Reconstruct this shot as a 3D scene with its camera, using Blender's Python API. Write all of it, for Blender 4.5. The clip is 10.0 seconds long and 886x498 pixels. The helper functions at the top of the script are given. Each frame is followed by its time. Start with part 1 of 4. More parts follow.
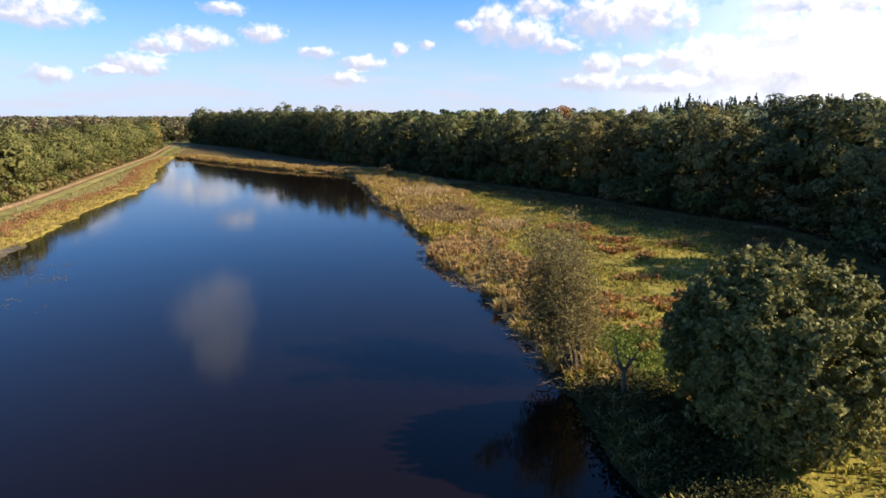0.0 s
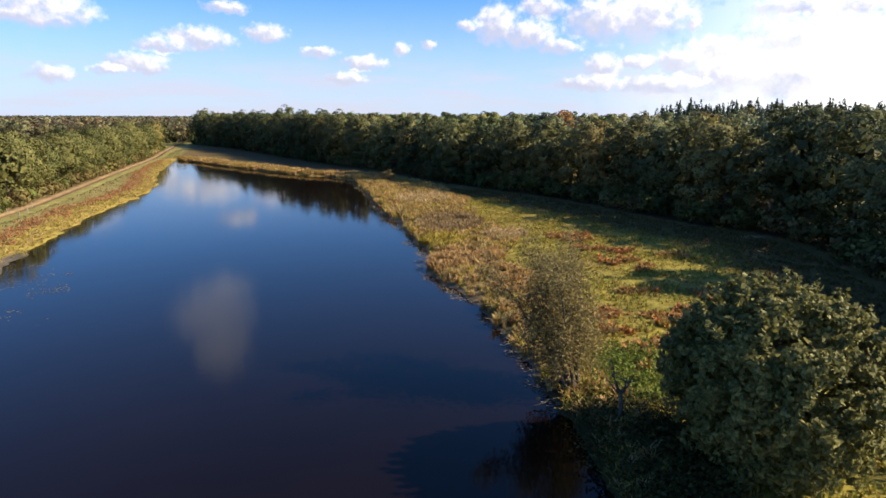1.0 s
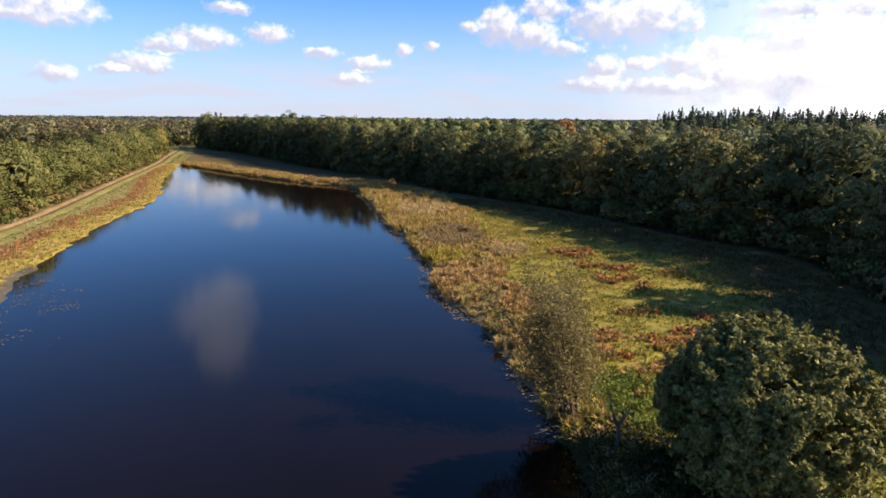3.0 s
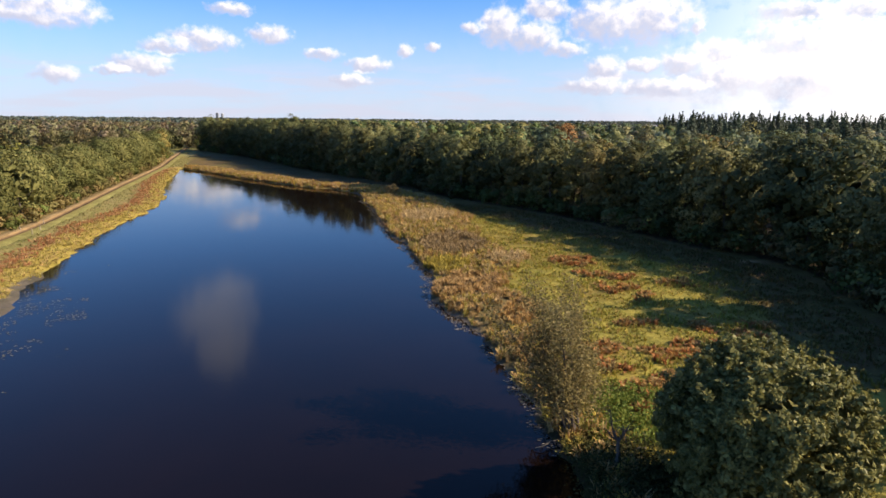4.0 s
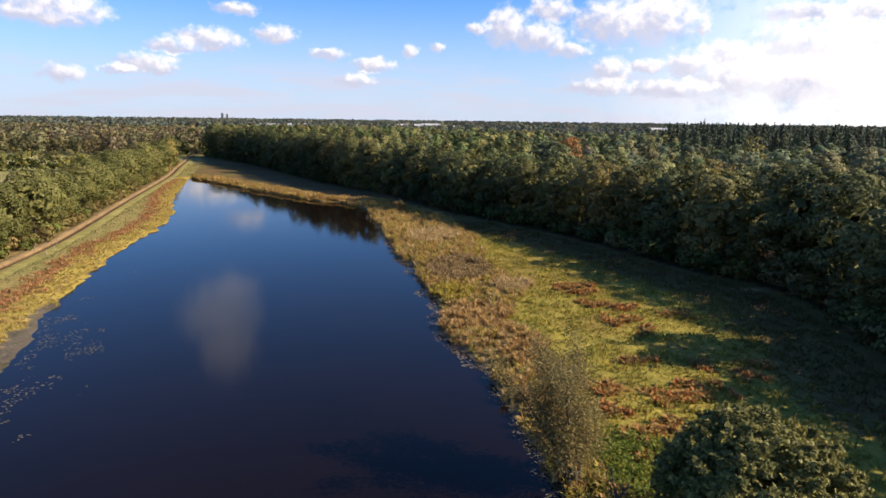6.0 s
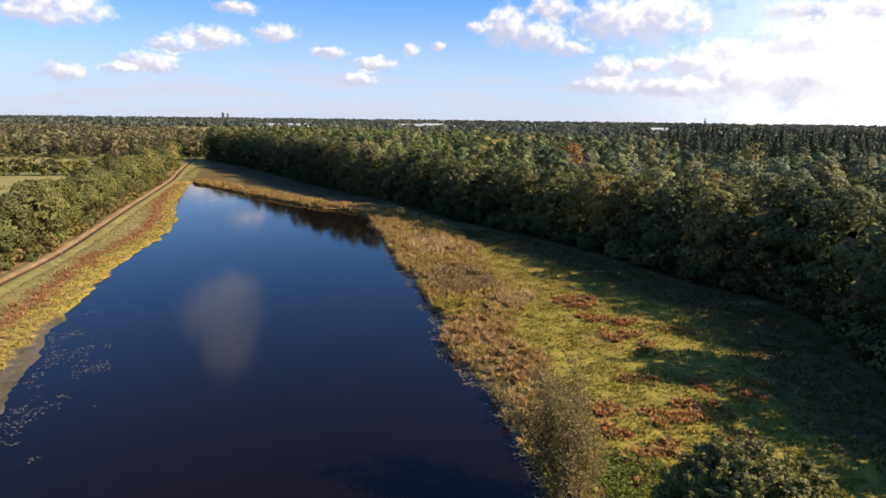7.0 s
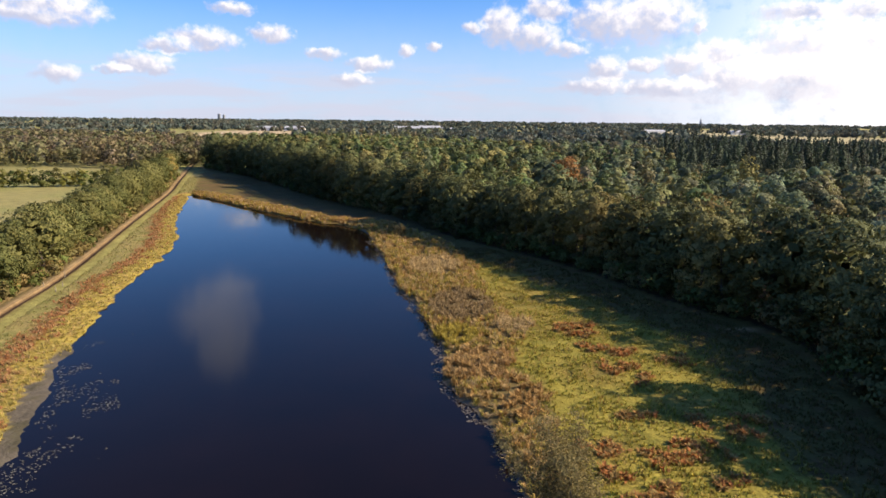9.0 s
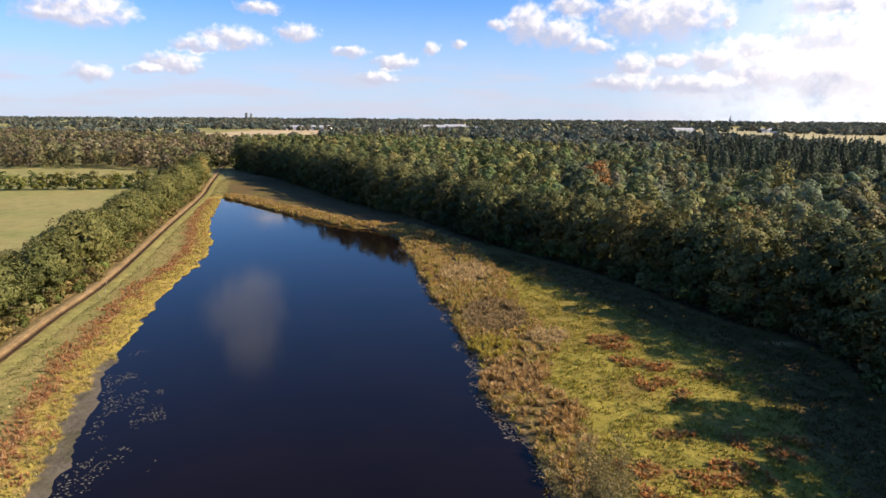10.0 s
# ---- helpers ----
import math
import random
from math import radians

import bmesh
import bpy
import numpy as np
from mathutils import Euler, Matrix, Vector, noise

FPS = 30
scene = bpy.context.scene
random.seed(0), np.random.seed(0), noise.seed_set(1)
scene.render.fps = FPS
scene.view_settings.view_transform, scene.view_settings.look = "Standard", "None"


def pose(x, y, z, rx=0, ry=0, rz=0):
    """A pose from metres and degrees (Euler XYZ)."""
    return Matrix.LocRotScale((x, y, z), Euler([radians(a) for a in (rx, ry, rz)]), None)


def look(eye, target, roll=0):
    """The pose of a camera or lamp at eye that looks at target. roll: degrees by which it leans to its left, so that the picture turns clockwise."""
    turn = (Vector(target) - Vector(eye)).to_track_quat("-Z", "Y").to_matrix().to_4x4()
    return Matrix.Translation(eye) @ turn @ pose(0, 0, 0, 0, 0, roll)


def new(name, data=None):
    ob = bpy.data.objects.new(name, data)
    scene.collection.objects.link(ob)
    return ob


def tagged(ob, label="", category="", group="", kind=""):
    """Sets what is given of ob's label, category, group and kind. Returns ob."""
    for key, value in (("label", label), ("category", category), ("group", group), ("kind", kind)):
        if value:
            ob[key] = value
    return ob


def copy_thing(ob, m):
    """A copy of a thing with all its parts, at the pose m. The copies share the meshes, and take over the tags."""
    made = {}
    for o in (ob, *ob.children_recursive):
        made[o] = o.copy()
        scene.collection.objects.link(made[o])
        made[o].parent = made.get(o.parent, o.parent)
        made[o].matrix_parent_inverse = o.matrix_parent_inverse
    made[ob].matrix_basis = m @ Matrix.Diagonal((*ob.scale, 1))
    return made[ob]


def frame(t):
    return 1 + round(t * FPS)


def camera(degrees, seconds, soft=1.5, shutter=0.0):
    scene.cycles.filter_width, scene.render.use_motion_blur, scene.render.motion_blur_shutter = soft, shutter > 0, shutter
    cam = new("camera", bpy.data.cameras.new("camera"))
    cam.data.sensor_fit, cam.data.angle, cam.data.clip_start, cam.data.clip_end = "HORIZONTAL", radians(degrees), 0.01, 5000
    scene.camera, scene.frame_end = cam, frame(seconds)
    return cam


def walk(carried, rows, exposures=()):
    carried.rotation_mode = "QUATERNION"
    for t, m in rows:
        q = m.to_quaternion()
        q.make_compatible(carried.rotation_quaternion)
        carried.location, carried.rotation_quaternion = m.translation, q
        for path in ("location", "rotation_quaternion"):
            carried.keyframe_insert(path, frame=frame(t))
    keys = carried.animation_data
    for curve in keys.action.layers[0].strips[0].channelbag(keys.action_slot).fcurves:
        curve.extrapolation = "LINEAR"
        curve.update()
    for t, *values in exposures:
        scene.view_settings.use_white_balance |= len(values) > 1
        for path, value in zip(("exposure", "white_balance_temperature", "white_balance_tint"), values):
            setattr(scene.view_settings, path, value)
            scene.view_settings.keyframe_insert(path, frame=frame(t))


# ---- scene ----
cam = camera(70.0, 10.0, soft=1.6)
PATH = [
    (0, (0.761, 4.125, 14.598), (0.744, 6.083, 14.189), -0.0),
    (0.5, (0.877, 4.148, 14.932), (0.873, 6.105, 14.52), -0.1),
    (1, (0.892, 4.143, 15.752), (0.871, 6.1, 15.343), 0.2),
    (1.5, (0.931, 4.072, 16.619), (0.908, 6.03, 16.212), 0.3),
    (2, (0.891, 3.912, 17.138), (0.867, 5.87, 16.732), 0.3),
    (2.5, (0.837, 3.682, 17.432), (0.812, 5.64, 17.026), 0.4),
    (4, (0.625, 2.947, 18.796), (0.596, 4.905, 18.393), 0.5),
    (4.5, (0.547, 2.742, 19.72), (0.514, 4.701, 19.319), 0.5),
    (5, (0.449, 2.51, 20.649), (0.413, 4.468, 20.248), 0.6),
    (5.5, (0.38, 2.264, 21.611), (0.34, 4.223, 21.21), 0.7),
    (7, (0.132, 1.617, 24.746), (0.089, 3.575, 24.341), 0.7),
    (7.5, (0.117, 1.461, 25.768), (0.073, 3.42, 25.363), 0.7),
    (8, (0.039, 1.299, 26.845), (-0.002, 3.257, 26.44), 0.7),
    (8.5, (-0.134, 1.162, 27.806), (-0.165, 3.121, 27.401), 0.7),
    (9, (-0.564, 1.079, 28.836), (-0.596, 3.038, 28.432), 0.6),
    (9.5, (-1.417, 0.956, 29.819), (-1.456, 2.915, 29.413), 0.4),
    (10, (-1.991, 0.791, 30.881), (-2.099, 2.745, 30.47), 0.4),
]
walk(cam, [(t, look(eye, target, roll)) for t, eye, target, roll in PATH], [(0.0, 1.12, 6600, 10.0), (2.5, 1.09, 6750, 11.5), (5.0, 1.05, 6800, 12.0), (10.0, 1.0, 6750, 12.0)])

# ---- light and sky ----
SUN_AZ, SUN_EL = -4.0, 31.0      # degrees ahead of +x, degrees above the horizon
SUN_DIR = Vector((math.cos(radians(SUN_AZ)) * math.cos(radians(SUN_EL)), math.sin(radians(SUN_AZ)) * math.cos(radians(SUN_EL)), math.sin(radians(SUN_EL))))
sun = new("sun", bpy.data.lights.new("sun", "SUN"))
sun.data.energy, sun.data.angle, sun.data.color = 4.9, radians(0.6), (1.0, 0.85, 0.655)
sun.matrix_world = look((0, 0, 60), Vector((0, 0, 60)) - SUN_DIR)

# clouds: azimuth from +y to the right, elevation, half width, half height, in degrees
CLOUDS = [(-31.8, 7.6, 3.14, 1.01), (-32.8, 7.1, 2.53, 0.54), (-18.7, 8.6, 1.42, 0.45), (-21.0, 6.1, 2.2, 0.8), (-23.7, 5.5, 1.6, 0.5), (-15.6, 6.7, 1.5, 0.62),
          (-25.7, 4.1, 1.8, 0.62), (-27.7, 3.5, 1.28, 0.3), (-24.5, 3.7, 1.09, 0.35), (-31.6, 3.1, 1.3, 0.55), (-11.3, 5.3, 1.3, 0.36), (-7.5, 4.5, 1.6, 0.55),
          (-9.1, 3.2, 1.3, 0.5), (-4.2, 5.7, 0.6, 0.46), (-2.0, 6.1, 0.6, 0.3), (1.5, 7.6, 0.97, 0.36), (4.0, 7.7, 1.6, 1.4), (6.6, 6.9, 2.0, 0.95),
          (9.2, 5.9, 1.4, 0.5), (7.7, 9.0, 1.7, 0.85), (12.9, 8.0, 2.8, 1.5), (16.0, 8.3, 3.2, 1.8), (20.0, 7.4, 0.55, 0.45), (12.9, 4.2, 1.4, 0.9),
          (15.8, 4.5, 1.6, 0.45), (12.0, 2.8, 2.4, 0.5), (19.1, 4.6, 1.9, 0.9), (21.8, 5.2, 1.9, 1.1), (22.8, 3.4, 3.6, 1.1), (17.7, 2.7, 3.0, 0.55),
          (27.1, 8.2, 2.6, 0.6), (31.2, 8.0, 2.1, 0.7), (28.1, 5.6, 3.9, 1.7), (28.0, 3.3, 5.0, 1.6), (33.4, 5.2, 4.5, 2.9)]
HIGH_CLOUDS = [(-20.2, 14.6, 1.9, 1.0), (-21.2, 16.6, 2.7, 2.2), (-20.8, 19.2, 2.0, 2.4)]


def make_world():
    w = bpy.data.worlds.new("sky")
    scene.world = w
    w.use_nodes = True
    nt = w.node_tree
    nt.nodes.clear()
    L = nt.links.new

    def node(kind, **kw):
        n = nt.nodes.new(kind)
        for k, v in kw.items():
            if k == "operation":
                n.operation = v
        return n

    def m(op, a, b=None, c=None, clamp=False):
        n = node("ShaderNodeMath", operation=op)
        n.use_clamp = clamp
        for s, v in zip(n.inputs, (a, b, c)):
            if v is None:
                continue
            if isinstance(v, (int, float)):
                s.default_value = v
            else:
                L(v, s)
        return n.outputs[0]

    def vm(op, a, b=None, c=None):
        n = node("ShaderNodeVectorMath", operation=op)
        for s, v in zip(n.inputs, (a, b, c)):
            if v is None:
                continue
            if isinstance(v, tuple):
                s.default_value = v
            else:
                L(v, s)
        return n

    def ramp(x, lo, hi):
        n = nt.nodes.new("ShaderNodeMapRange")
        n.interpolation_type = "SMOOTHSTEP"
        L(x, n.inputs[0])
        n.inputs[1].default_value, n.inputs[2].default_value = lo, hi
        return n.outputs[0]

    def mix(f, a, b):
        n = nt.nodes.new("ShaderNodeMix")
        n.data_type = "RGBA"
        for s, v in ((n.inputs[0], f), (n.inputs[6], a), (n.inputs[7], b)):
            if isinstance(v, tuple):
                s.default_value = (*v, 1)
            elif isinstance(v, float):
                s.default_value = v
            else:
                L(v, s)
        return n.outputs[2]

    sky = nt.nodes.new("ShaderNodeTexSky")
    sky.sky_type, sky.sun_disc = "NISHITA", False
    sky.sun_elevation, sky.sun_rotation = radians(SUN_EL), radians(90 - SUN_AZ)
    sky.air_density, sky.dust_density, sky.ozone_density = 0.8, 0.4, 3.0
    co = nt.nodes.new("ShaderNodeTexCoord")
    sep = nt.nodes.new("ShaderNodeSeparateXYZ")
    L(co.outputs["Generated"], sep.inputs[0])
    az = m("MULTIPLY", m("ARCTAN2", sep.outputs[0], sep.outputs[1]), 57.2958)
    el = m("MULTIPLY", m("ARCSINE", sep.outputs[2]), 57.2958)
    comb = nt.nodes.new("ShaderNodeCombineXYZ")
    L(az, comb.inputs[0])
    L(el, comb.inputs[1])
    p = comb.outputs[0]
    # wind-torn edges: warp the coordinates, then add finer noise to the density
    def fbm(scale, detail, rough, off=0.0):
        n = nt.nodes.new("ShaderNodeTexNoise")
        n.inputs["Scale"].default_value, n.inputs["Detail"].default_value, n.inputs["Roughness"].default_value = scale, detail, rough
        L(vm("ADD", p, (off, off * 0.7, off * 0.3)).outputs[0], n.inputs["Vector"])
        return n
    warp = fbm(0.9, 4.0, 0.55, 17.0)
    q = vm("MULTIPLY_ADD", vm("SUBTRACT", warp.outputs["Color"], (0.5, 0.5, 0.5)).outputs[0], (1.9, 1.1, 0.0), p).outputs[0]
    def nearest(blobs, swell):
        body = top = None
        for a, e, hw, hh in blobs:
            hw, hh = hw * swell, hh * swell
            v = vm("MULTIPLY_ADD", q, (1 / hw, 1 / hh, 0.0), (-a / hw, -e / hh, 0.0)).outputs[0]
            d = vm("DOT_PRODUCT", v, v).outputs["Value"]
            v2 = vm("ADD", v, (-0.3, -0.5, 0.0)).outputs[0]
            d2 = vm("DOT_PRODUCT", v2, v2).outputs["Value"]
            body = d if body is None else m("MINIMUM", body, d)
            top = d2 if top is None else m("MINIMUM", top, d2)
        return body, top

    edge = fbm(1.1, 6.0, 0.56, 3.0).outputs["Fac"]
    torn = m("SUBTRACT", edge, 0.5)
    body, top = nearest(CLOUDS, 1.2)
    cover = ramp(m("ADD", m("SUBTRACT", 1.0, body), m("MULTIPLY", torn, 2.6)), -0.65, 1.05)
    lit = ramp(m("ADD", m("SUBTRACT", body, top), m("MULTIPLY", torn, 2.2)), -0.8, 0.65)
    high, _ = nearest(HIGH_CLOUDS, 1.0)
    thin = m("MULTIPLY", ramp(m("ADD", m("SUBTRACT", 1.0, high), m("MULTIPLY", torn, 2.2)), -1.5, 1.3), 0.34)
    # wispy veil towards the sun and scattered cloud over the rest of the sky
    veil_az = m("SUBTRACT", ramp(az, 8.0, 40.0), ramp(az, 120.0, 165.0))
    veil_el = m("SUBTRACT", 1.0, ramp(m("ABSOLUTE", m("SUBTRACT", el, 5.0)), 4.0, 21.0))
    veil = m("MULTIPLY", m("MULTIPLY", veil_az, veil_el), ramp(fbm(0.35, 5.0, 0.6, 40.0).outputs["Fac"], 0.25, 0.55))
    rest_n = nt.nodes.new("ShaderNodeTexNoise")
    rest_n.inputs["Scale"].default_value, rest_n.inputs["Detail"].default_value = 3.2, 6.0
    L(co.outputs["Generated"], rest_n.inputs["Vector"])
    rest = m("MULTIPLY", ramp(rest_n.outputs["Fac"], 0.56, 0.70), m("MULTIPLY", ramp(el, 36.0, 52.0), 0.1))
    haze = m("SUBTRACT", 1.0, ramp(el, -1.0, 11.5))
    hazy = m("MULTIPLY", haze, m("ADD", 0.7, m("MULTIPLY", fbm(0.5, 4.0, 0.6, 9.0).outputs["Fac"], 0.3)))
    # long low cloud banks near the horizon
    flat = nt.nodes.new("ShaderNodeTexNoise")
    flat.inputs["Scale"].default_value, flat.inputs["Detail"].default_value = 0.5, 5.0
    L(vm("MULTIPLY", p, (0.22, 1.7, 1.0)).outputs[0], flat.inputs["Vector"])
    bank = m("MULTIPLY", m("MULTIPLY", ramp(flat.outputs["Fac"], 0.42, 0.62), m("SUBTRACT", 1.0, ramp(el, 2.6, 5.2))), 0.7)
    scaled = vm("MULTIPLY", sky.outputs[0], tuple(SKY_GAIN * k for k in SKY_TINT))
    base = mix(hazy, scaled.outputs[0], HAZE)
    base = mix(bank, base, CLOUD_BANK)
    base = mix(m("MULTIPLY", veil, 0.82), base, VEIL)
    base = mix(thin, base, CLOUD_LIT)
    cloud = mix(m("ADD", lit, m("MULTIPLY", veil, 0.65), clamp=True), CLOUD_DARK, CLOUD_LIT)
    col = mix(m("MULTIPLY", cover, 0.95), base, cloud)
    col = mix(rest, col, CLOUD_LIT)
    bg = nt.nodes.new("ShaderNodeBackground")
    L(col, bg.inputs[0])
    bg.inputs[1].default_value = 1.0
    out = nt.nodes.new("ShaderNodeOutputWorld")
    L(bg.outputs[0], out.inputs[0])


SKY_GAIN, SKY_TINT = 0.077, (0.53, 0.93, 1.36)
CLOUD_BANK = (0.335, 0.35, 0.43)
HAZE, VEIL = (0.335, 0.372, 0.468), (0.74, 0.73, 0.71)
CLOUD_DARK, CLOUD_LIT = (0.31, 0.325, 0.41), (0.60, 0.58, 0.58)
make_world()

# ---- plan ----
SHORE = [(-97.7, 232), (-82.9, 218.4), (-64.7, 199), (-41.7, 177.5), (-30.8, 171), (-23.5, 160), (-15, 130.5), (-10.3, 109), (-5.6, 91),
         (-2.2, 77), (-1.7, 68), (1.4, 61), (3.8, 52.5), (5.7, 45), (6.7, 40), (7.2, 36), (7.5, 31), (8.2, 27), (9.8, 18), (10, 0), (10, -60),
         (-28, -60), (-33, 0), (-34.7, 35), (-37.2, 46.8), (-41.5, 58.5), (-45.0, 66), (-48.6, 77), (-53.2, 92), (-57.5, 108.5), (-60.5, 127),
         (-67, 149.5), (-81.9, 183.5), (-92, 215)]
FOOT = [(58, -40), (48, 18), (44, 40), (42, 56), (44, 70), (45, 80), (42, 89), (35, 98), (26, 117), (17, 131), (-3, 157), (-19, 186), (-47, 221), (-94, 295), (-141, 354)]
DITCH = [(-30, -80), (-52, 30), (-61.8, 72.8), (-65.9, 89.7), (-70.9, 113), (-87.3, 168.3), (-107.5, 237), (-127.5, 294.7), (-190, 480), (-330, 900)]


def smooth(points, closed, per=6):
    """A rounded line through the points (Catmull-Rom)."""
    p = np.array(points, float)
    n = len(p)
    out = []
    for i in range(n if closed else n - 1):
        a, b, c, d = (p[(i + k) % n] if closed else p[min(max(i + k, 0), n - 1)] for k in (-1, 0, 1, 2))
        for u in np.linspace(0, 1, per, endpoint=False):
            out.append(0.5 * (2 * b + (c - a) * u + (2 * a - 5 * b + 4 * c - d) * u**2 + (3 * b - a - 3 * c + d) * u**3))
    if not closed:
        out.append(p[-1])
    return np.array(out)


def dist_line(q, line, closed=False):
    """Distance of the points q to a line of points."""
    best = np.full(len(q), 1e9)
    ends = np.roll(line, -1, 0) if closed else line[1:]
    for a, b in zip(line, ends):
        ab = b - a
        t = np.clip(((q - a) @ ab) / (ab @ ab + 1e-9), 0, 1)
        e = q - a - t[:, None] * ab
        np.minimum(best, (e * e).sum(1), out=best)
    return np.sqrt(best)


def inside(q, poly):
    r = np.zeros(len(q), bool)
    for a, b in zip(poly, np.roll(poly, -1, 0)):
        hit = (a[1] > q[:, 1]) != (b[1] > q[:, 1])
        x = (b[0] - a[0]) * (q[:, 1] - a[1]) / (b[1] - a[1] + 1e-12) + a[0]
        r ^= hit & (q[:, 0] < x)
    return r


LATTICE = np.random.RandomState(5).rand(256, 256)


def vnoise(x, y, seed=0):
    """Smooth noise from 0 to 1 in the plane."""
    x, y = np.asarray(x, float) + 37.3 * seed, np.asarray(y, float) + 91.7 * seed
    i, j = np.floor(x).astype(int), np.floor(y).astype(int)
    u, v = x - i, y - j
    u, v = u * u * (3 - 2 * u), v * v * (3 - 2 * v)
    g = lambda a, b: LATTICE[a % 256, b % 256]
    return (g(i, j) * (1 - u) + g(i + 1, j) * u) * (1 - v) + (g(i, j + 1) * (1 - u) + g(i + 1, j + 1) * u) * v


def fnoise(x, y, seed=0, octaves=3):
    return sum(vnoise(x * 2**k, y * 2**k, seed + k) / 2**k for k in range(octaves)) / sum(0.5**k for k in range(octaves))


def step(x, a, b):
    t = np.clip((x - a) / (b - a), 0, 1)
    return t * t * (3 - 2 * t)


SHORE_LINE, FOOT_LINE, DITCH_LINE = smooth(SHORE, True), smooth(FOOT, False), smooth(DITCH, False)
FOREST = np.vstack([FOOT_LINE, [(-141, 354), (-190, 500), (-90, 520), (10, 430), (160, 385), (330, 340), (520, 270), (520, -40)]])


def land(q):
    """How far the points lie outside the pond (negative inside)."""
    d = dist_line(q, SHORE_LINE, True)
    d = np.where(inside(q, SHORE_LINE), -d, d)
    return d + (fnoise(q[:, 0] * 0.35, q[:, 1] * 0.35, 3) - 0.5) * 2.4


def ditch_x(y):
    return np.interp(y, DITCH_LINE[:, 1], DITCH_LINE[:, 0])


def is_left(q):
    return q[:, 0] < np.interp(q[:, 1], [-60, 0, 60, 120, 180, 232, 300, 480], [-10, -12, -20, -35, -70, -97, -122, -185])


def height(q, d=None):
    d = land(q) if d is None else d
    z = np.where(d < 0, -1.3 * (1 - np.exp(np.minimum(d, 0) / 4.0)), 0.55 * (1 - np.exp(-np.maximum(d, 0) / 1.6)))
    z += 0.10 * (fnoise(q[:, 0] * 0.25, q[:, 1] * 0.25, 8) - 0.5) * step(d, 0.0, 4.0)
    e = np.abs(q[:, 0] - ditch_x(q[:, 1])) * 0.96
    near = (q[:, 1] > -60) & (q[:, 1] < 400) & (d > 3)
    z = np.where(near, z - 0.6 * (1 - step(e, 1.9, 2.9)), z)
    return z


def sedge_width(y):
    return np.interp(y, [20, 44, 52, 58, 67, 75, 86, 96, 120, 146, 176], [1.0, 3.0, 5.5, 7.0, 9.0, 8.5, 14.0, 13.0, 16.0, 16.0, 9.0])


RUST = [(17.2, 86.1), (17.3, 77.7), (21.1, 76.1), (19.9, 71.8), (20.5, 67.2), (26.8, 73.0), (18.7, 57.7), (13.3, 51.5), (17.5, 50.9), (23.6, 58.1), (21.6, 52.9),
        (14.6, 45.0), (16.6, 45.2), (15.0, 42.0), (21.5, 47.1), (12.6, 47.7), (15.3, 86.1), (13.5, 52.0), (17.5, 51.0), (27.7, 73.6), (20.4, 76.2), (28.6, 58.5), (26.5, 55.0), (21.9, 51.3), (16.5, 83.0), (14.5, 85.0), (18.0, 70.0)]


def rust_mask(q):
    r, rs = np.zeros(len(q)), np.random.RandomState(14)
    for x, y in RUST:
        for _ in range(4):
            cx, cy, s = x + rs.normal(0, 0.85), y + rs.normal(0, 0.7), rs.uniform(0.4, 0.85)
            r = np.maximum(r, np.exp(-((q[:, 0] - cx) ** 2 + (q[:, 1] - cy) ** 2) / s**2))
    return r


